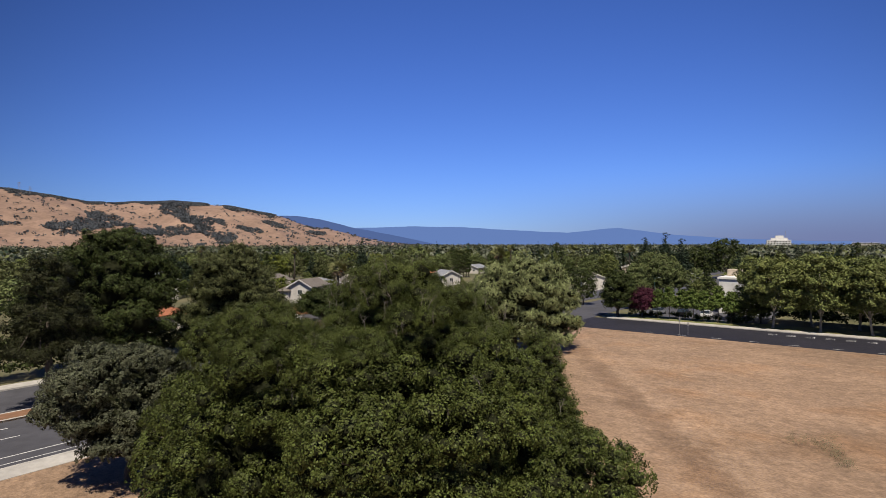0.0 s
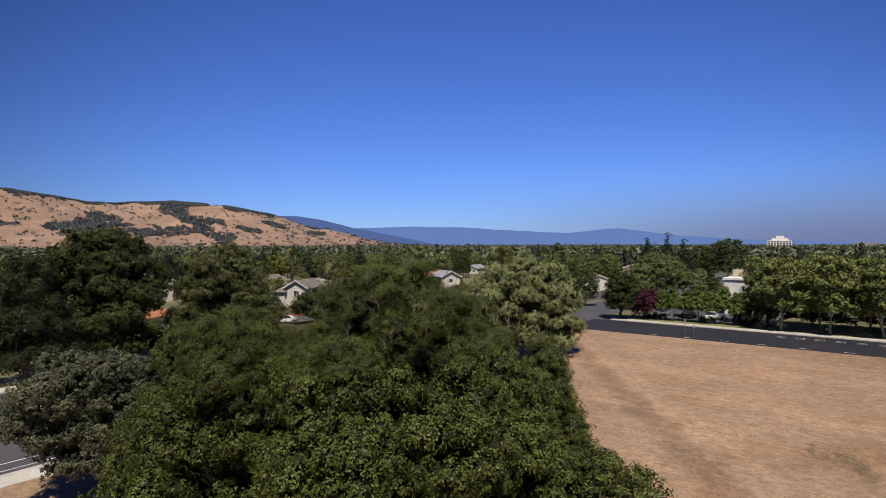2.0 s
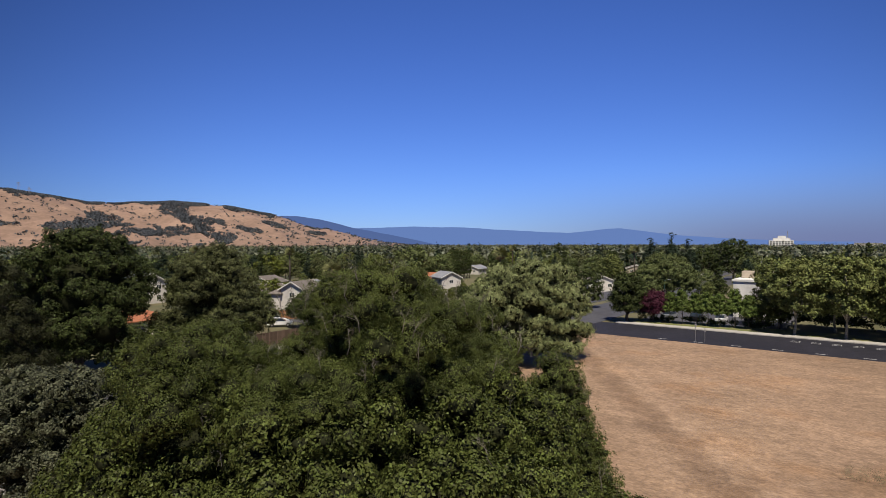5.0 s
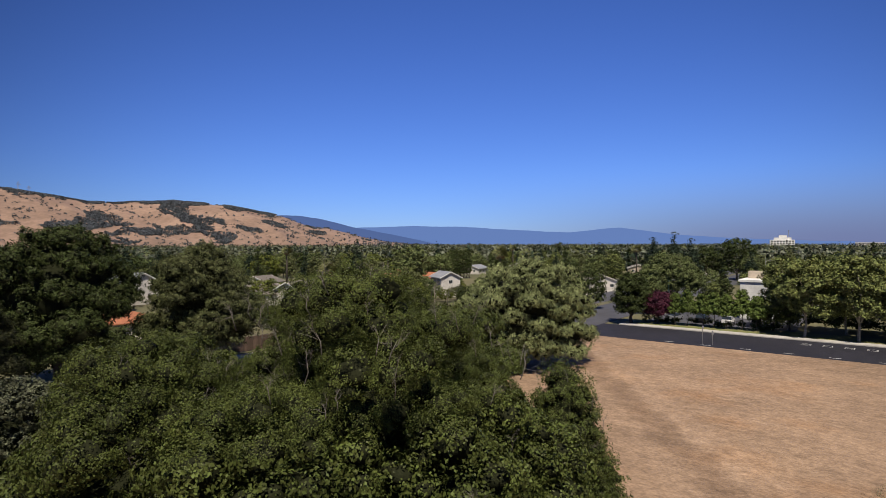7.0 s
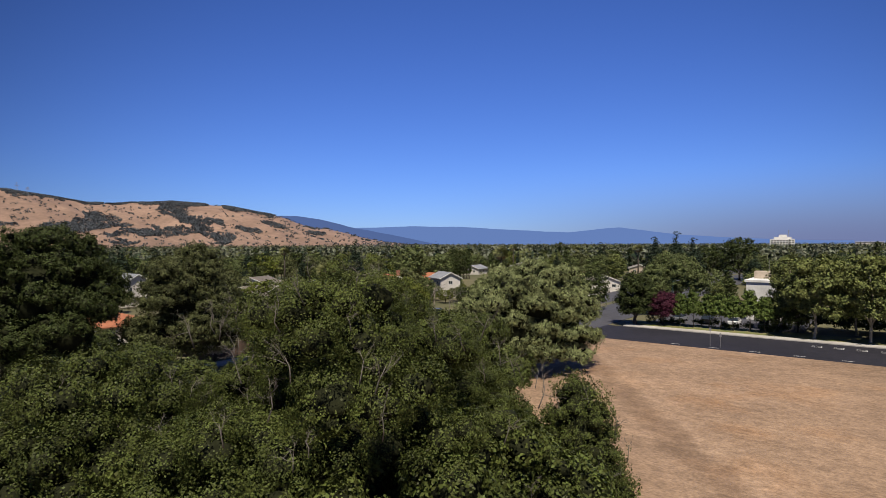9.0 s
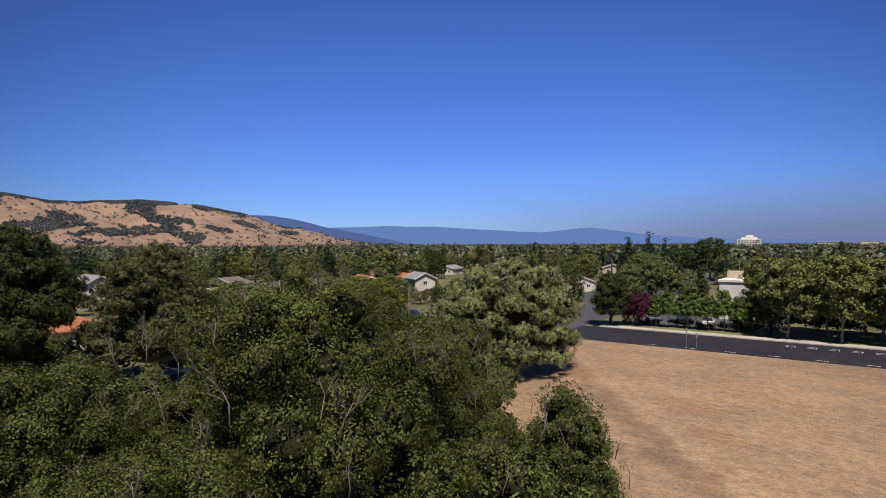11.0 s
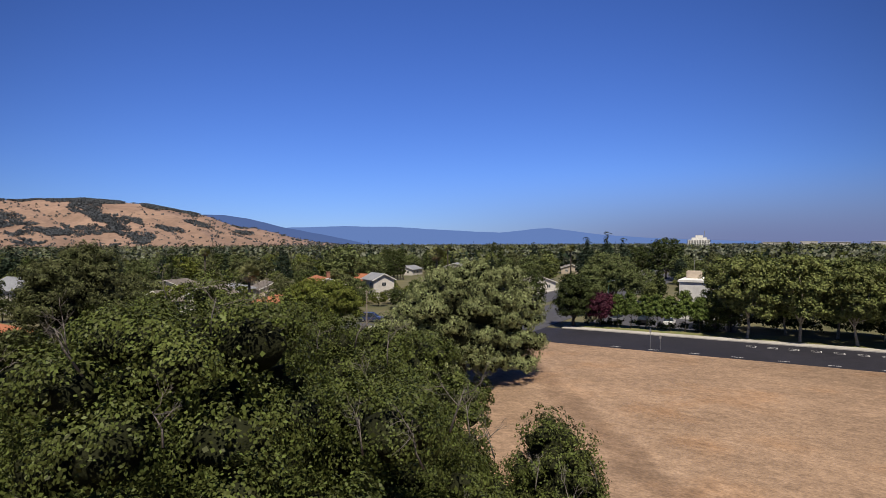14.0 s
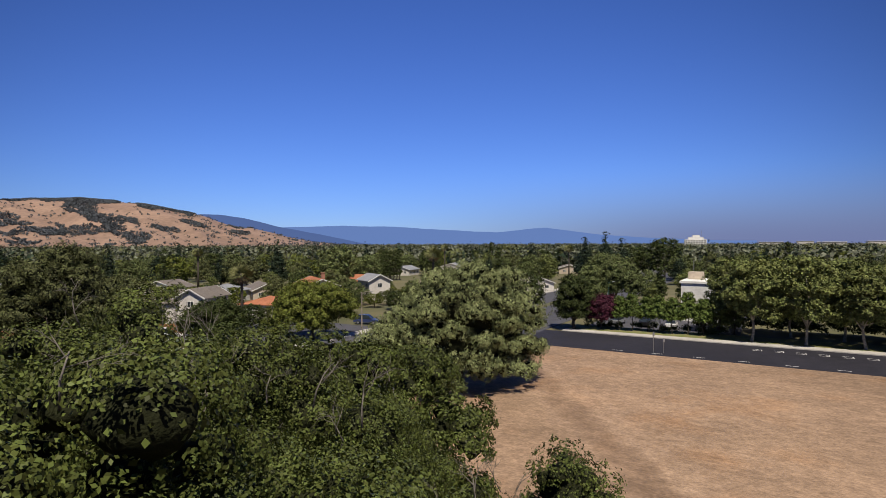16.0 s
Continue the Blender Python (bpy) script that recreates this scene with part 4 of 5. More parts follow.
put_house(-30.7, 184.1, R + 60, 8, 12, 1, M_SHINGLE, M_TAN, "low tan house with a brown gabled roof", rise=1.7)
put_house(-39.6, 180.1, R, 9, 9, 1, M_SLATE, M_GREYW, "low grey-roofed house among garden trees", kind="hip", rise=1.8)
put_house(-47.7, 156.3, R, 10, 9, 1, M_SHINGLE, M_TAN, "low tan house with a brown roof", rise=1.8)
put_house(-59.9, 195.1, R + 20, 11, 9, 1, M_SHINGLE, M_STUCCO, "white house with a low brown gable", rise=1.9)
put_house(-74.5, 180.1, R + 90, 9, 14, 1, M_SLATE, M_STUCCO, "white house with a long grey roof", rise=1.8)
put_house(-53.2, 102, R, 10, 9, 1, M_TILE, M_STUCCO, "white house with a terracotta tile roof across the avenue", kind="hip", rise=1.9, garage=True)
put_house(-80.2, 155.3, R + 90, 8, 11, 2, M_SLATE, M_STUCCO, "two-storey white house with a steep grey gable", rise=2.3)
put_house(-103.5, 162.2, R, 10, 10, 1, M_SHINGLE, M_STUCCO, "white bungalow behind dark conifers", rise=1.8)
put_house(-2.7, 215.3, R + 80, 9, 12, 1, M_TILE, M_TAN, "tan house with a faded tile roof", rise=1.8)
put_house(15.8, 293.5, R + 10, 9, 12, 1, M_SLATE, M_STUCCO, "white gabled house far down the street", rise=1.6)
put_house(-41.8, 277.6, R + 30, 9, 12, 1, M_SHINGLE, M_STUCCO, "low white house among tall trees", rise=1.6)
put_house(22.8, 200.1, R + 70, 9, 12, 1, M_SHINGLE, M_GREYW, "grey house half hidden by trees", rise=1.8)
put_house(52.5, 198.1, R + 30, 9, 12, 1, M_SHINGLE, M_STUCCO, "white house half hidden by garden trees", rise=1.8)
put_house(43.5, 325.7, R + 20, 10, 14, 1, M_SLATE, M_STUCCO, "white house far off between trees", rise=1.6)
put_house(97.6, 293.5, R + 20, 10, 14, 1, M_SHINGLE, M_TAN, "tan house far off between trees", rise=1.6)


def flat_block(name, m, w, d, h, wall, label, rows, cols, category="building", parapet=0.4):
    ob = thing(name, m, label, category)
    part("wall", boxes((-w / 2, w / 2, -d / 2, d / 2, -0.2, h)), wall, ob)
    part("roof", boxes((-w / 2 - 0.25, w / 2 + 0.25, -d / 2 - 0.25, d / 2 + 0.25, h, h + parapet)), M_TRIM, ob)
    for r in range(rows):
        for c in range(cols):
            window(ob, -w / 2 + w * (c + 0.5) / cols, -d / 2, h * (r + 0.55) / rows, w / cols * 0.55, h / rows * 0.5, "-y")
    return ob


fb = flat_block("white_building", pose(66.5, 125.5, 0, rz=R), 9, 12, 7.4, M_TRIM, "plain white two-storey block with a flat roof behind the plane trees", 0, 0)
part("roof_unit", boxes((-4, -1.2, 0, 2.5, 7.8, 9.3), bevel=0.05), M_TAN, fb)
part("roof_unit", boxes((2, 4, 1, 3, 7.8, 8.8), bevel=0.05), M_TAN, fb)
far_block = thing("white_building", pose(743, 1249.3, 0, rz=-28), "large white stepped building on the horizon", "building")
part("wall", boxes((-23, 23, -15, 15, 0, 21), (-15, 17, -12, 12, 21, 26), (-6, 9, -9, 9, 26, 31)), M_TRIM, far_block)
part("mast", boxes((12, 13, -0.6, 0.6, 26, 42)), M_METAL, far_block)
for r in range(4):
    for c in range(8):
        w = part("window", boxes((-1.6, 1.6, -0.3, 0.1, -1.2, 1.2)), M_GLASS, far_block)
        w.location = (-19.6 + 5.6 * c, -15, 5 + 4.3 * r)
for i, (x, y, w) in enumerate(((1123.7, 1499.3, 60), (1212.8, 1479.3, 40), (1312.9, 1499.3, 70), (1413.1, 1449.3, 50), (1123.7, 1289.3, 36))):
    wh = thing("white_building", pose(x, y, 0, rz=-35), "long low white commercial building far away", "building", "far commercial buildings")
    part("wall", boxes((-w / 2, w / 2, -12, 12, 0, 14 + 2 * (i % 2))), M_STUCCO, wh)
    part("roof", boxes((-w / 2 - 1, w / 2 + 1, -13, 13, 14 + 2 * (i % 2), 15 + 2 * (i % 2))), M_TRIM, wh)

# ---- palms ----


def palm(x, y, h, label, r=2.2, skirt=1.5, seed=0):
    rng = np.random.default_rng(seed)
    ob = thing("palm_tree", pose(x, y, 0), label, "palm tree", "palms")
    v, f = tubes([([(0, 0, -0.2), (0.1, 0, h * 0.5), (0, 0.1, h)], [0.34, 0.26, 0.24])], 9)
    link_mesh("trunk", v, f, M_BARK, ob, smooth=True)
    for name, mt, n, lo, hi, rr in (("frond_crown", M_FROND, 84, -0.35, 0.95, r), ("dry_skirt", M_FROND_DRY, 26, -1.0, -0.55, skirt)):
        vs, fs = [], []
        for k in range(n):
            a, e = rng.uniform(0, 2 * math.pi), rng.uniform(lo, hi)
            d = Vector((math.cos(a) * math.sqrt(max(0.05, 1 - e * e)), math.sin(a) * math.sqrt(max(0.05, 1 - e * e)), e))
            side = d.cross(Vector((0, 0, 1))).normalized()
            for j in range(-4, 5):
                t = d * math.cos(j * 0.16) + side * math.sin(j * 0.16)
                L = rr * rng.uniform(0.8, 1.05)
                b0 = len(vs)
                s0 = Vector((0, 0, h)) + d * rr * 0.38
                s1 = Vector((0, 0, h)) + t * L - Vector((0, 0, 0.25 * rr * abs(j) / 5))
                wv = side.cross(t).normalized() * 0.03 + side * 0.05
                vs += [s0, (s0 + s1) / 2 + wv, s1, (s0 + s1) / 2 - wv]
                fs.append((b0, b0 + 1, b0 + 2, b0 + 3))
        link_mesh(name, vs, fs, mt, ob)
    return ob


palm(14.1, 154.3, 12.6, "fan palm with a shaggy crown behind the corner tree", 2.4, 1.8, 1)
palm(79, 242, 12.6, "tall fan palm with a bare slender trunk", 2.4, 1.5, 2)
palm(-27.1, 140.6, 9.2, "stout fan palm with pale drooping fronds between houses", 2.6, 2.2, 3)
palm(-55.9, 210.3, 12.5, "slim fan palm standing above garden trees", 2.0, 1.5, 4)
palm(-99.1, 230.7, 13, "slim fan palm in the suburb", 2.0, 1.5, 5)
palm(32, 272.3, 13, "slim fan palm far down the avenue", 2.0, 1.5, 6)

# ---- suburb trees ----
PROTO = []
for i, (nm, envs, mt, size, lab) in enumerate((
        ("garden_tree", [(0, 0, 5.8, 4.2, 4.2, 3.8), (0.5, -0.5, 3.4, 3.6, 3.6, 2.8)], M_GREEN, 0.5, "rounded green garden tree between houses"),
        ("broad_tree", [(0, 0, 5.0, 4.6, 4.2, 3.8), (1.5, 1, 7.2, 2.6, 2.6, 2.6)], M_OLIVE, 0.5, "broad olive-green tree in a garden"),
        ("dark_tree", [(0, 0, 5.6, 3.6, 3.8, 3.8), (0, 0, 3, 3.4, 3.4, 2.6)], M_DARK, 0.5, "dark leafy tree in a garden"),
        ("bright_tree", [(0, 0, 5.2, 4.4, 4.4, 3.4), (0, 0, 3, 3.6, 3.6, 2.4)], M_LIME, 0.5, "bright green tree in a garden"),
        ("street_tree", [(0, 0, 7, 3.0, 3.0, 4.4), (0, 0, 4, 2.8, 2.8, 2.8)], M_PLANE, 0.5, "upright leafy tree along a street"),
        ("conifer_tree", [(0, 0, 3.5, 2.9, 2.9, 2.5), (0, 0, 6.5, 2.0, 2.0, 3.0), (0, 0, 9.6, 1.0, 1.0, 3.0)], M_BLUE, 0.45, "dark pointed conifer among the gardens"),
        ("cypress_tree", [(0, 0, 3.5, 0.9, 0.9, 3.4), (0, 0, 6.6, 0.7, 0.7, 3.2)], M_DARK, 0.32, "slender dark cypress in a row"))):
    PROTO.append(tree(nm, (-150 - 12 * i, -40, 0), envs, 2200, size * 1.1, mt, lab, "tree", lobe=1.15 if i < 5 else 0.75, sub=0.45, gap=1.25 if i < 5 else 0.95, heart=0.55, seed=50 + i, trunk_r=0.2, n_limb=8, low=-0.5, group="suburb trees", core=12))


def plant(kind, x, y, h, spread=1.0, label=""):
    tops = (9.6, 9.8, 9.4, 8.6, 11.4, 12.6, 9.8)
    k = h / tops[kind]
    ob = copy_thing(PROTO[kind], pose(x, y, 0, rz=rng.uniform(0, 360)) @ Matrix.Diagonal((k * spread, k * spread, k, 1)))
    if label:
        ob["label"] = label
    return ob


for x, y, h, s, k in ((92.4, 236.9, 19.6, 1.0, 5), (85.4, 241, 17.5, 1.1, 5), (98.2, 234.8, 17, 1.2, 5), (82, 230.7, 16, 1.1, 5), (-31, 210.3, 16.7, 0.9, 5), (-75.5, 230.7, 13.5, 1.2, 5),
                      (-102.2, 190.1, 15, 1.5, 5), (-93.9, 195.1, 13.5, 1.5, 5), (-110.5, 186.1, 14, 1.5, 5), (-12.3, 220.4, 14.5, 1.2, 0), (119.8, 241, 17.5, 1.0, 2), (113.8, 253.5, 14, 1, 2),
                      (62.1, 140.6, 6, 0.9, 4), (74.8, 148.4, 9, 1.0, 4), (33.9, 140.6, 9, 0.9, 2), (25.5, 130.9, 7.5, 0.9, 1), (20.3, 140.6, 8, 1, 0)):
    plant(k, x, y, h, s)
for x, y, h, s, k in ((-18, 92.5, 6.0, 1.1, 2), (-37.6, 96.3, 8.0, 1.2, 1), (-44, 109.7, 7, 1.2, 0), (-40, 119.3, 6.5, 1.2, 2), (-21.8, 125.1, 4.6, 1.2, 2), (-16.7, 130.9, 5, 1.2, 0), (-26.5, 123.1, 4.0, 1.2, 3),
                      (-6.8, 140.6, 6.5, 1.1, 2), (-36.1, 150.4, 6.5, 1.3, 0), (-23.6, 162.2, 6.5, 1.3, 1), (-18.5, 176.1, 7, 1.3, 2), (-42.3, 140.6, 7, 1.2, 3), (-5.8, 166.1, 6, 1.2, 0), (-3.2, 162.2, 4.4, 1.3, 0), (3.2, 161.2, 4.2, 1.3, 1), (0.1, 156.3, 3.4, 1.3, 3), (-10, 148.4, 4.2, 1.3, 2), (4.7, 150.4, 4.5, 1.3, 2)):
    plant(k, x, y, h, s)
for i in range(7):
    plant(6, 3.2 + 1.32 * i, 254 + 0.4 * i, rng.uniform(11.6, 12.8), 0.9)


def clear_of_houses(x, y, h):
    """Keeps garden trees off the houses and streets, and out of the camera's sightlines to the houses."""
    a, b = (Vector((x, y)) - O2).dot(D2), (Vector((x, y)) - O2).dot(E2)
    if -30 < b < 3 or (79 < a < 146 and -4 < b < 110) or (a < 98.4 and b > 0):
        return False
    az, d = math.atan2(x + 0.6, y - 20), math.hypot(x + 0.6, y - 20)
    for i, (hx, hy) in enumerate(HOUSES):
        deep = 14.0 if i < 4 else 11.0
        ha, hd = math.atan2(hx + 0.6, hy - 20), math.hypot(hx + 0.6, hy - 20)
        if math.hypot(x - hx, y - hy) < 8 or (d < hd and abs(az - ha) < 5.0 / hd + 2.4 / d and h > 15.3 - deep * d / hd):
            return False
    return True


HOUSES += [(14.1, 154.3), (79, 242), (-27.1, 140.6)]
n_made = 0
tries = 0
while n_made < 460 and tries < 9000:
    tries += 1
    az, d = rng.uniform(-0.78, 0.80), 95 + 330 * rng.random() ** 1.15
    x, y = -0.6 + d * math.sin(az), 20 + d * math.cos(az)
    k = int(rng.choice(7, p=(0.24, 0.22, 0.2, 0.1, 0.12, 0.09, 0.03)))
    h = rng.uniform(6, 11.5) if k < 5 else rng.uniform(10, 16)
    if d < 190:
        h *= 0.8
    if clear_of_houses(x, y, h):
        plant(k, x, y, h, rng.uniform(0.85, 1.3))
        n_made += 1


for hx, hy in HOUSES[:13]:
    for k in range(5):
        t = rng.uniform(0, 2 * math.pi)
        r = rng.uniform(7.5, 11)
        x, y, h = hx + r * math.cos(t), hy + r * math.sin(t), rng.uniform(2.6, 4.6)
        if all(math.hypot(x - qx, y - qy) > 7 for qx, qy in HOUSES) and (Vector((x, y)) - O2).dot(E2) < -30:
            plant(int(rng.choice((0, 1, 2, 3))), x, y, h, 1.15)


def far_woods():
    """The tree cover of the plain up to the horizon."""
    rng = np.random.default_rng(9)
    for nm, mt, n, d0, d1, share in (("far_woods", M_FAR_HAZED, 6500, 330, 2600, 0), ("far_woods", M_OLIVE, 2600, 330, 2600, 0), ("far_woods", M_BLUE, 1700, 330, 2600, 0), ("far_conifers", M_BLUE, 900, 300, 1400, 1)):
        az = rng.uniform(-0.85, 0.85, n)
        d = d0 + (d1 - d0) * rng.random(n) ** 1.3
        base = np.stack([d * np.sin(az), 20 + d * np.cos(az), np.zeros(n)], axis=1)
        h = 5 + 9 * rng.random(n) ** 1.6 if not share else rng.uniform(10, 16.5, n)
        w = h * (rng.uniform(0.45, 0.75, n) if not share else 0.2)
        k = 34 if not share else 44
        u = unit(rng.normal(0, 1, (n * k, 3)))
        t = rng.random(n * k) ** (1.7 if share else 1.0)
        if share:
            off = np.stack([u[:, 0] * (1 - t), u[:, 1] * (1 - t), t * 1.0], axis=1)
            pos = np.repeat(base, k, 0) + off * np.stack([np.repeat(w, k), np.repeat(w, k), np.repeat(h, k)], axis=1)
        else:
            off = u * (0.75 + 0.3 * t)[:, None]
            pos = np.repeat(base, k, 0) + off * np.stack([np.repeat(w, k), np.repeat(w, k), np.repeat(h * 0.42, k)], axis=1) + np.stack([0 * t, 0 * t, np.repeat(h * 0.58, k)], axis=1)
        v, f = leaves(pos, u, 2.1 if not share else 2.6 - 1.9 * t, rng, 0.9)
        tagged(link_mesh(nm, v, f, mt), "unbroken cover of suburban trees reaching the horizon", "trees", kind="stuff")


far_woods()

# ---- posts, poles, markings ----
def post(x, y, h, label):
    ob = thing("sign_post", pose(x, y, 0.1), label, "post", "posts at the field's edge")
    v, f = tubes([([(0, 0, -0.2), (0, 0, h)], [0.045, 0.045])], 8)
    link_mesh("pole", v, f, M_METAL, ob)
    part("cap", boxes((-0.06, 0.06, -0.06, 0.06, h, h + 0.05)), M_METAL, ob)
    part("plate", boxes((-0.15, 0.15, -0.065, -0.05, h - 0.5, h - 0.1)), M_METAL, ob)
    return ob


post(38.4, 94.4, 2.75, "plain metal sign post at the edge of the field")
post(39.5, 93.6, 1.95, "short plain metal post at the edge of the field")


def utility_pole(x, y, h, arm, label, mt):
    ob = thing("street_lamp", pose(x, y, 0), label, "street lamp")
    v, f = tubes([([(0, 0, -0.2), (0, 0, h)], [0.13, 0.09])], 9)
    link_mesh("pole", v, f, mt, ob)
    v, f = tubes([([(0, 0, h - 0.3), (arm * 0.5, 0, h + 0.1), (arm, 0, h + 0.1)], [0.05, 0.04, 0.04])], 6)
    link_mesh("arm", v, f, mt, ob)
    part("lamp_head", boxes((arm - 0.15, arm + 0.5, -0.13, 0.13, h + 0.02, h + 0.16), bevel=0.03), M_METAL, ob)


M_POLE = mat("wood_pole", (0.34, 0.29, 0.24), (0.25, 0.21, 0.17), scale=4, stretch=(1, 1, 0.2))
M_GREENPOLE = mat("green_pole", (0.05, 0.10, 0.08), (0.04, 0.08, 0.06), scale=4)
utility_pole(-2.3, 122.7, 6.6, 1.6, "weathered grey utility pole on a traffic island", M_POLE)
utility_pole(49.5, 135, 6.9, 0.9, "dark green street lamp in the car park", M_GREENPOLE)
utility_pole(111.1, 205.2, 9, 2.2, "grey street lamp beside the far avenue", M_METAL)


def line(name, a0, a1, b0, b1, label, z=0.006):
    bm = boxes((a0, a1, -b1, -b0, z - 0.004, z))
    me = bpy.data.meshes.new(name)
    bm.to_mesh(me)
    bm.free()
    me.materials.append(M_PAINT)
    ob = new(name, me)
    ob.matrix_world = STREET
    return tagged(ob, label, "road marking", kind="structure")


line("edge_line", -160, 78, -1.18, -1.08, "thin white edge line on asphalt", 0.008)
line("bike_lane_line", -160, 78, -2.74, -2.6, "solid white bicycle lane line", 0.008)
for b in (-7.44, -10.36, -18.6, -21.9):
    for i in range(-6, 9):
        line("lane_dash", i * 9.0 + 5.4, i * 9.0 + 8.6, b - 0.07, b + 0.07, "white painted lane dash on asphalt", 0.008)
for i in range(10):
    b = 32.2 + 2.65 * i
    for a0, a1, c0, c1 in ((92.0, 92.12, b, b + 1.15), (93.0, 93.12, b, b + 1.15), (92.0, 93.12, b + 1.15, b + 1.25)):
        line("bay_mark", a0, a1, c0, c1, "white painted parking bay mark", 0.012)
for i in range(12):
    line("lane_dash", 82.8, 82.95, 15 + 5.3 * i, 16.4 + 5.3 * i, "white lane dash on the dark side street", 0.012)



# ---- hedge and shrubs behind the plane trees ----
def thicket(name, rows, n, size, mt, label, seed):
    rng = np.random.default_rng(seed)
    p, o, c, lr = crown_points(rows, n, 0.9, 0.45, rng, -0.3)
    keep = p[:, 2] > 0.1
    v, f = leaves(p[keep], o[keep], size, rng, 0.7)
    tagged(link_mesh(name, v, f, mt), label, "hedge", kind="stuff")


hr = np.random.default_rng(4)
thicket("hedge", [(*st(112 + hr.uniform(-1, 1), 30 + 3.2 * i, 1.4), 2.4, 2.0, 1.9 + hr.uniform(-0.4, 0.8)) for i in range(32)], 42000, 0.34, M_DARK, "dark unclipped hedge behind the plane trees", 61)
thicket("hedge", [(*st(-24 + 3.0 * i, -30.5 + hr.uniform(-0.6, 0.6), 2.2), 2.2, 2.2, 2.4 + hr.uniform(-0.5, 1.2)) for i in range(20)], 30000, 0.34, M_DARK, "tall dark hedge across the avenue", 64)
thicket("hedge", [(*st(103.9, 6 + 2.6 * i, 0.5), 1.3, 1.0, 0.6) for i in range(9)], 7000, 0.2, M_DARK, "low dark shrubs along the car park", 62)
for i in range(26):
    plant(int(hr.choice((0, 2, 4, 1))), *st(119 + hr.uniform(0, 22), 36 + 4.4 * i + hr.uniform(-2, 2))[:2], hr.uniform(9, 12.5), 1.1)
for a, b, h in ((103.8, 27.0, 5.6), (105.8, 29.2, 6.2), (106.8, 24.5, 5.8), (109.3, 27, 6.5)):
    plant(4, *st(a, b)[:2], h, 1.3)
for x, y, r, k in ((25.1, 41.7, 0.62, 3), (27, 42, 0.48, 2), (26.2, 40.3, 0.42, 3), (25.5, 38.1, 0.34, 2)):
    thicket("field_weeds", [(x + 0.35 * r * j, y + 0.2 * r * (j % 2), 0.16, r * (0.5 - 0.1 * j), r * 0.34, 0.09) for j in range(k)], 1100, 0.05, M_WEED, "small grey-green weeds in the dry field", int(x * 10))


# ---- vehicles ----
def paint(name, col):
    return mat(name, col, tuple(c * 0.9 for c in col), scale=0.6, rough=0.28, spec=0.6)


def car(x, y, rz, colour, label, tall=1.55, length=4.6):
    ob = thing("car", pose(x, y, 0.02, rz=rz), label, "car")
    L, W = length / 2, 0.9
    prof = [(-L, 0.35), (-L, 0.95), (-L * 0.93, 1.02), (L * 0.45, 1.02), (L * 0.93, 0.86), (L, 0.72), (L, 0.35)]
    cab = [(-L * 0.90, 1.02), (-L * 0.74, tall - 0.06), (-L * 0.60, tall), (0.02 * L, tall), (L * 0.16, tall - 0.08), (L * 0.46, 1.02)]

    def extrude(pts, w0, w1):
        bm = bmesh.new()
        zs = [p[1] for p in pts]
        z0, z1 = min(zs), max(zs)
        A = [bm.verts.new((px, -(w0 + (w1 - w0) * (pz - z0) / (z1 - z0)), pz)) for px, pz in pts]
        B = [bm.verts.new((px, (w0 + (w1 - w0) * (pz - z0) / (z1 - z0)), pz)) for px, pz in pts]
        bm.faces.new(A), bm.faces.new(B[::-1])
        for k in range(len(pts)):
            j = (k + 1) % len(pts)
            bm.faces.new((A[j], A[k], B[k], B[j]))
        bmesh.ops.recalc_face_normals(bm, faces=bm.faces)
        return bm
    bm = extrude(prof, W, W - 0.05)
    bmesh.ops.bevel(bm, geom=bm.edges[:], offset=0.06, segments=2, affect="EDGES")
    part("body", bm, colour, ob)
    part("cabin", extrude(cab, W - 0.06, W - 0.22), M_GLASS, ob, "dark tinted glasshouse")
    part("roof", boxes((-L * 0.62, 0.04 * L, -W + 0.2, W - 0.2, tall - 0.02, tall + 0.04), bevel=0.02), colour, ob)
    for sx in (-0.6, 0.62):
        for sy in (-1, 1):
            bm = bmesh.new()
            bmesh.ops.create_cone(bm, cap_ends=True, segments=20, radius1=0.34, radius2=0.34, depth=0.22, matrix=Matrix.Translation((sx * L, sy * (W - 0.07), 0.34)) @ Matrix.Rotation(math.pi / 2, 4, "X"))
            wh = part("wheel", bm, M_RUBBER, ob)
            bm = bmesh.new()
            bmesh.ops.create_cone(bm, cap_ends=True, segments=16, radius1=0.2, radius2=0.2, depth=0.24, matrix=Matrix.Translation((sx * L, sy * (W - 0.06), 0.34)) @ Matrix.Rotation(math.pi / 2, 4, "X"))
            part("rim", bm, M_METAL, wh)
    for sy in (-1, 1):
        part("headlight", boxes((L - 0.03, L + 0.02, sy * 0.62 - 0.18, sy * 0.62 + 0.18, 0.62, 0.78), bevel=0.01), M_TRIM, ob)
    return ob


M_CAR_BLUE, M_CAR_BLACK, M_CAR_WHITE, M_CAR_GREY = paint("blue_paint", (0.03, 0.045, 0.12)), paint("black_paint", (0.015, 0.015, 0.018)), paint("white_car_paint", (0.75, 0.75, 0.75)), paint("grey_paint", (0.22, 0.23, 0.25))
car(-1.4, 128.6, -20, M_CAR_BLUE, "dark blue pickup parked by the utility pole", 1.75, 5.0)
car(70.3, 156, TURN + 175, M_CAR_BLACK, "black car standing on the far drive")
car(-33.1, 114.9, 10, M_CAR_WHITE, "white van parked beside the wooden fence", 1.95, 4.9)
car(-31.2, 111.4, 15, M_CAR_WHITE, "white car parked in the side yard")
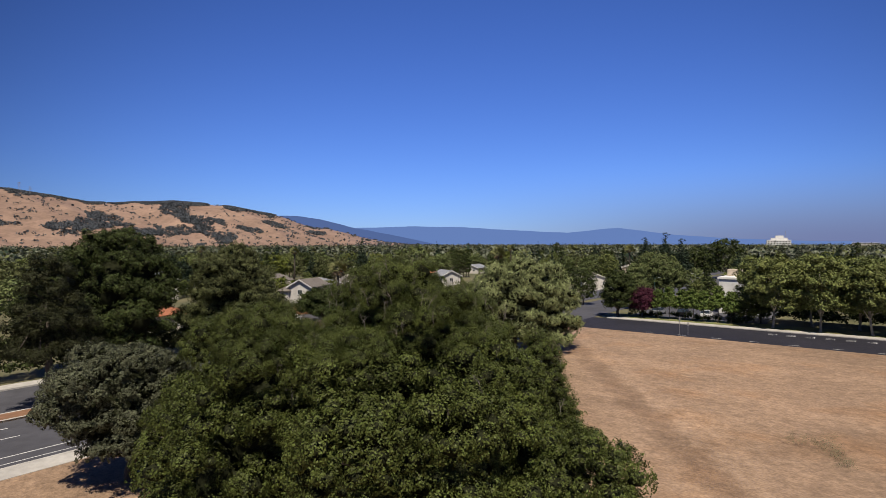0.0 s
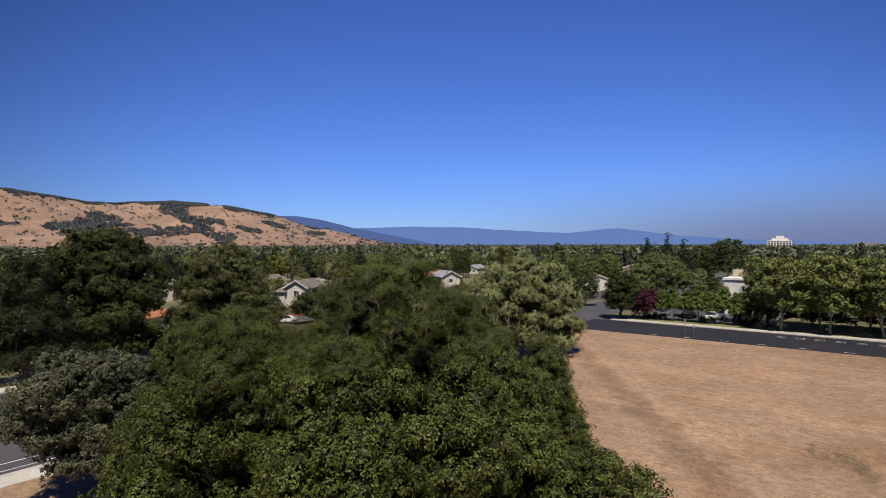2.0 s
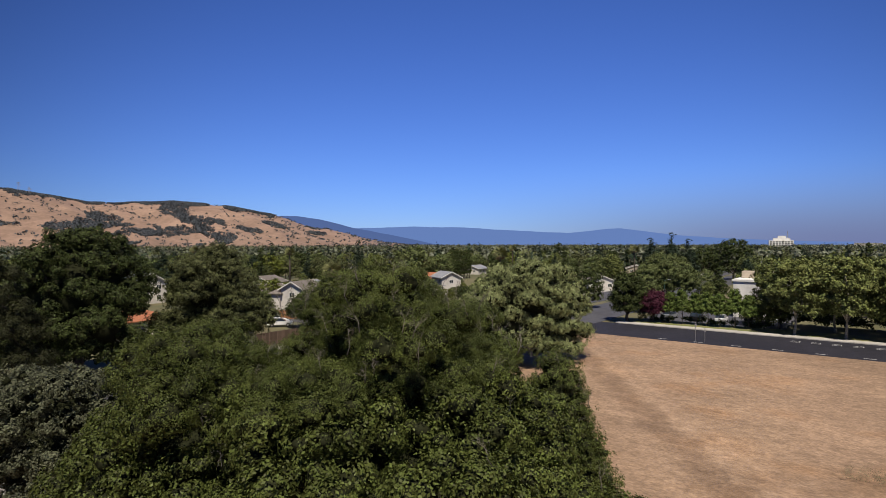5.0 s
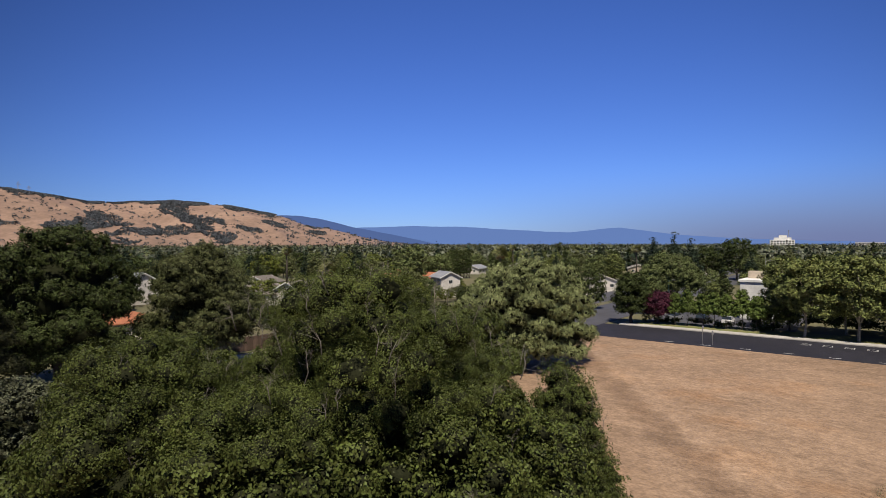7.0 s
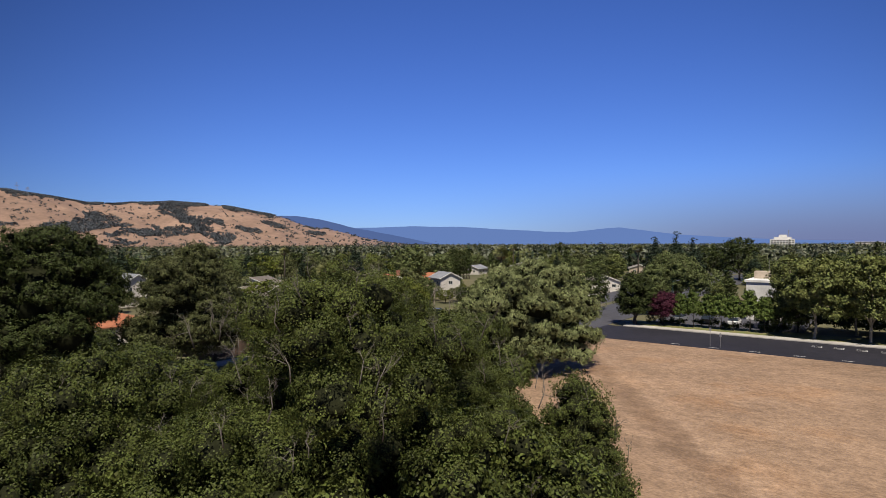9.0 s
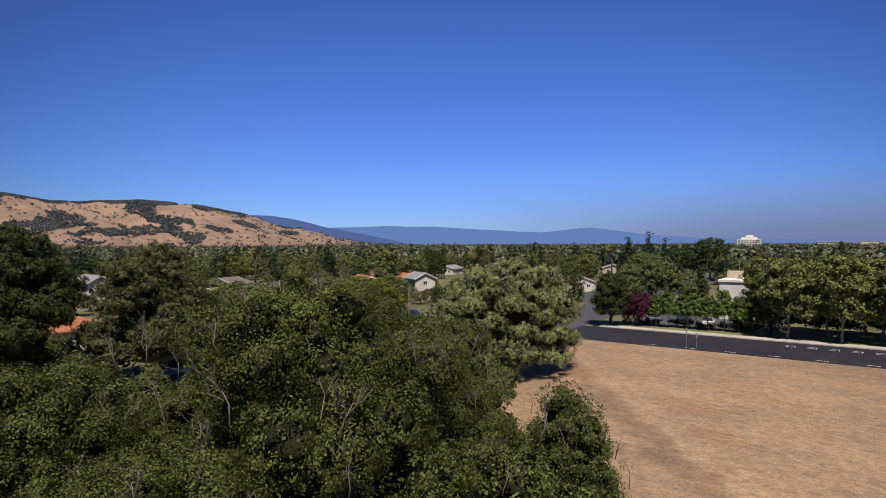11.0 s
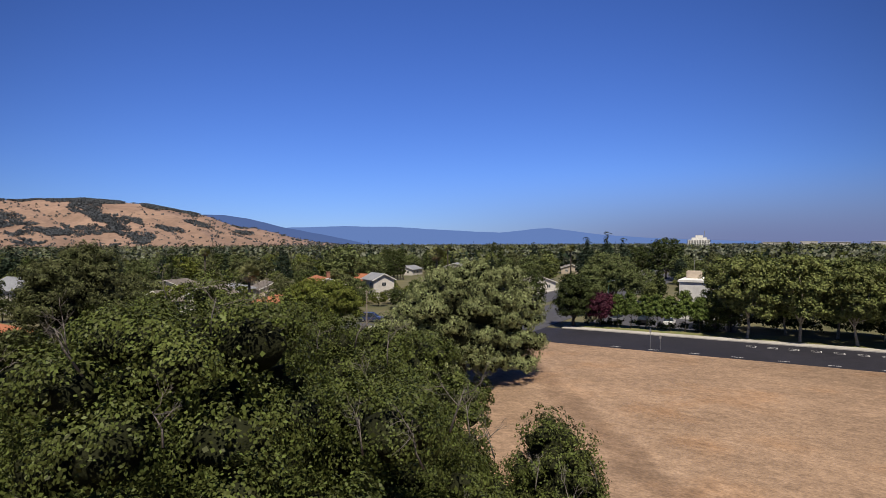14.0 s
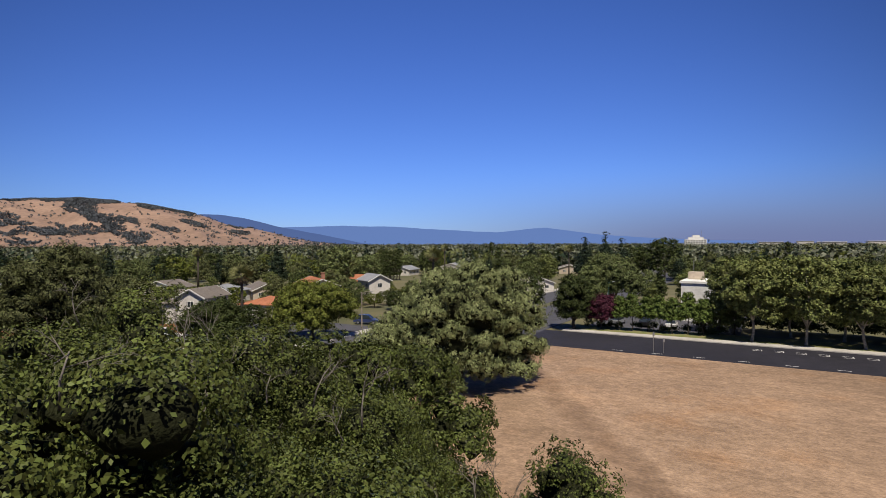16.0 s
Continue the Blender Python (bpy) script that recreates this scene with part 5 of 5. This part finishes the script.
for i, b in enumerate((9.5, 14.5, 19.0, 24.0)):
    car(*st(109, b)[:2], TURN + hr.uniform(-4, 4), (M_CAR_GREY, M_CAR_BLACK, M_CAR_WHITE, M_CAR_GREY)[i], ("grey car in the shaded car park", "black car in the shaded car park", "white car in the shaded car park", "silver-grey car in the shaded car park")[i])


# ---- fences, yard ----
def fence(name, p0, p1, h, mt, label, board=0.16):
    p0, p1 = Vector(p0), Vector(p1)
    d = p1 - p0
    L = d.length
    ob = thing(name, pose(p0.x, p0.y, 0, rz=math.degrees(math.atan2(d.y, d.x))), label, "fence")
    part("rail", boxes((0, L, 0.03, 0.09, 0.35, 0.44)), mt, ob)
    part("rail", boxes((0, L, 0.03, 0.09, h - 0.4, h - 0.31)), mt, ob)
    first = part("board", boxes((0.01, board - 0.01, -0.02, 0.03, 0.04, h)), mt, ob)
    for k in range(1, int(L / board)):
        o = new("board", first.data)
        o.parent = ob
        o.location = (k * board, 0, 0.015 * math.sin(k * 1.7))
    for k in range(int(L / 2.4) + 1):
        part("post", boxes((k * 2.4 - 0.05, k * 2.4 + 0.05, 0.09, 0.19, -0.1, h + 0.08)), mt, ob)
    return ob


fence("wooden_fence", (-35.8, 119.8), (-27, 123.6), 1.9, M_WOOD, "orange-brown wooden fence in front of the stucco house")
for a0 in (32,):
    fence("wooden_fence", st(a0, -29.6)[:2], st(a0 + 21.5, -29.6)[:2], 2.0, M_WOOD_DARK, "dark brown board fence along the avenue", 0.24)
M_POOL = mat("pool_water", (0.06, 0.36, 0.42), (0.04, 0.28, 0.36), scale=1.5, rough=0.08, spec=0.6, bump=0.1)
pool = thing("swimming_pool", pose(-26.7, 104.1, 0.02, rz=R + 20), "small turquoise swimming pool with pale coping", "pool")
part("coping", boxes((-2.4, 2.4, -1.9, -1.5, -0.3, 0.12), (-2.4, 2.4, 1.5, 1.9, -0.3, 0.12), (-2.4, -2.0, -1.5, 1.5, -0.3, 0.12), (2.0, 2.4, -1.5, 1.5, -0.3, 0.12), bevel=0.02), M_CONCRETE, pool)
part("water", boxes((-2.0, 2.0, -1.5, 1.5, -0.3, 0.02)), M_POOL, pool)
slab("drive", 60, 84, -60, -27.5, -0.3, 0.015, M_ASPHALT_OLD, "asphalt side road between the gardens", "road")
slab("traffic_island", 71.6, 75.8, -30.8, -28.6, -0.3, 0.16, M_CONCRETE, "pale concrete traffic island", "pavement", bevel=0.05)


def pylon(az, d, h):
    x, y = d * math.sin(math.radians(az)), d * math.cos(math.radians(az))
    ob = thing("power_pylon", pose(x, y, hill_h(x, y), rz=-az), "thin steel lattice pylon on the ridge", "pylon", "pylons on the ridge")
    rows = []
    for sx in (-1, 1):
        for sy in (-1, 1):
            rows.append(([(sx * 3, sy * 3, -1), (sx * 0.8, sy * 0.8, h)], [0.35, 0.25]))
    for k in range(6):
        z0, z1 = h * k / 6, h * (k + 1) / 6
        w0, w1 = 3 - 2.2 * k / 6, 3 - 2.2 * (k + 1) / 6
        rows += [([(-w0, -w0, z0), (w1, -w1, z1)], [0.15, 0.15]), ([(w0, -w0, z0), (-w1, -w1, z1)], [0.15, 0.15])]
    v, f = tubes(rows, 4)
    link_mesh("lattice", v, f, M_METAL, ob)
    for k, z in enumerate((0.72, 0.84, 0.96)):
        part("cross_arm", boxes((-6 + k, 6 - k, -0.4, 0.4, h * z - 0.3, h * z + 0.3)), M_METAL, ob)


pylon(-36.6, 2180, 30)
pylon(-35.9, 2120, 30)
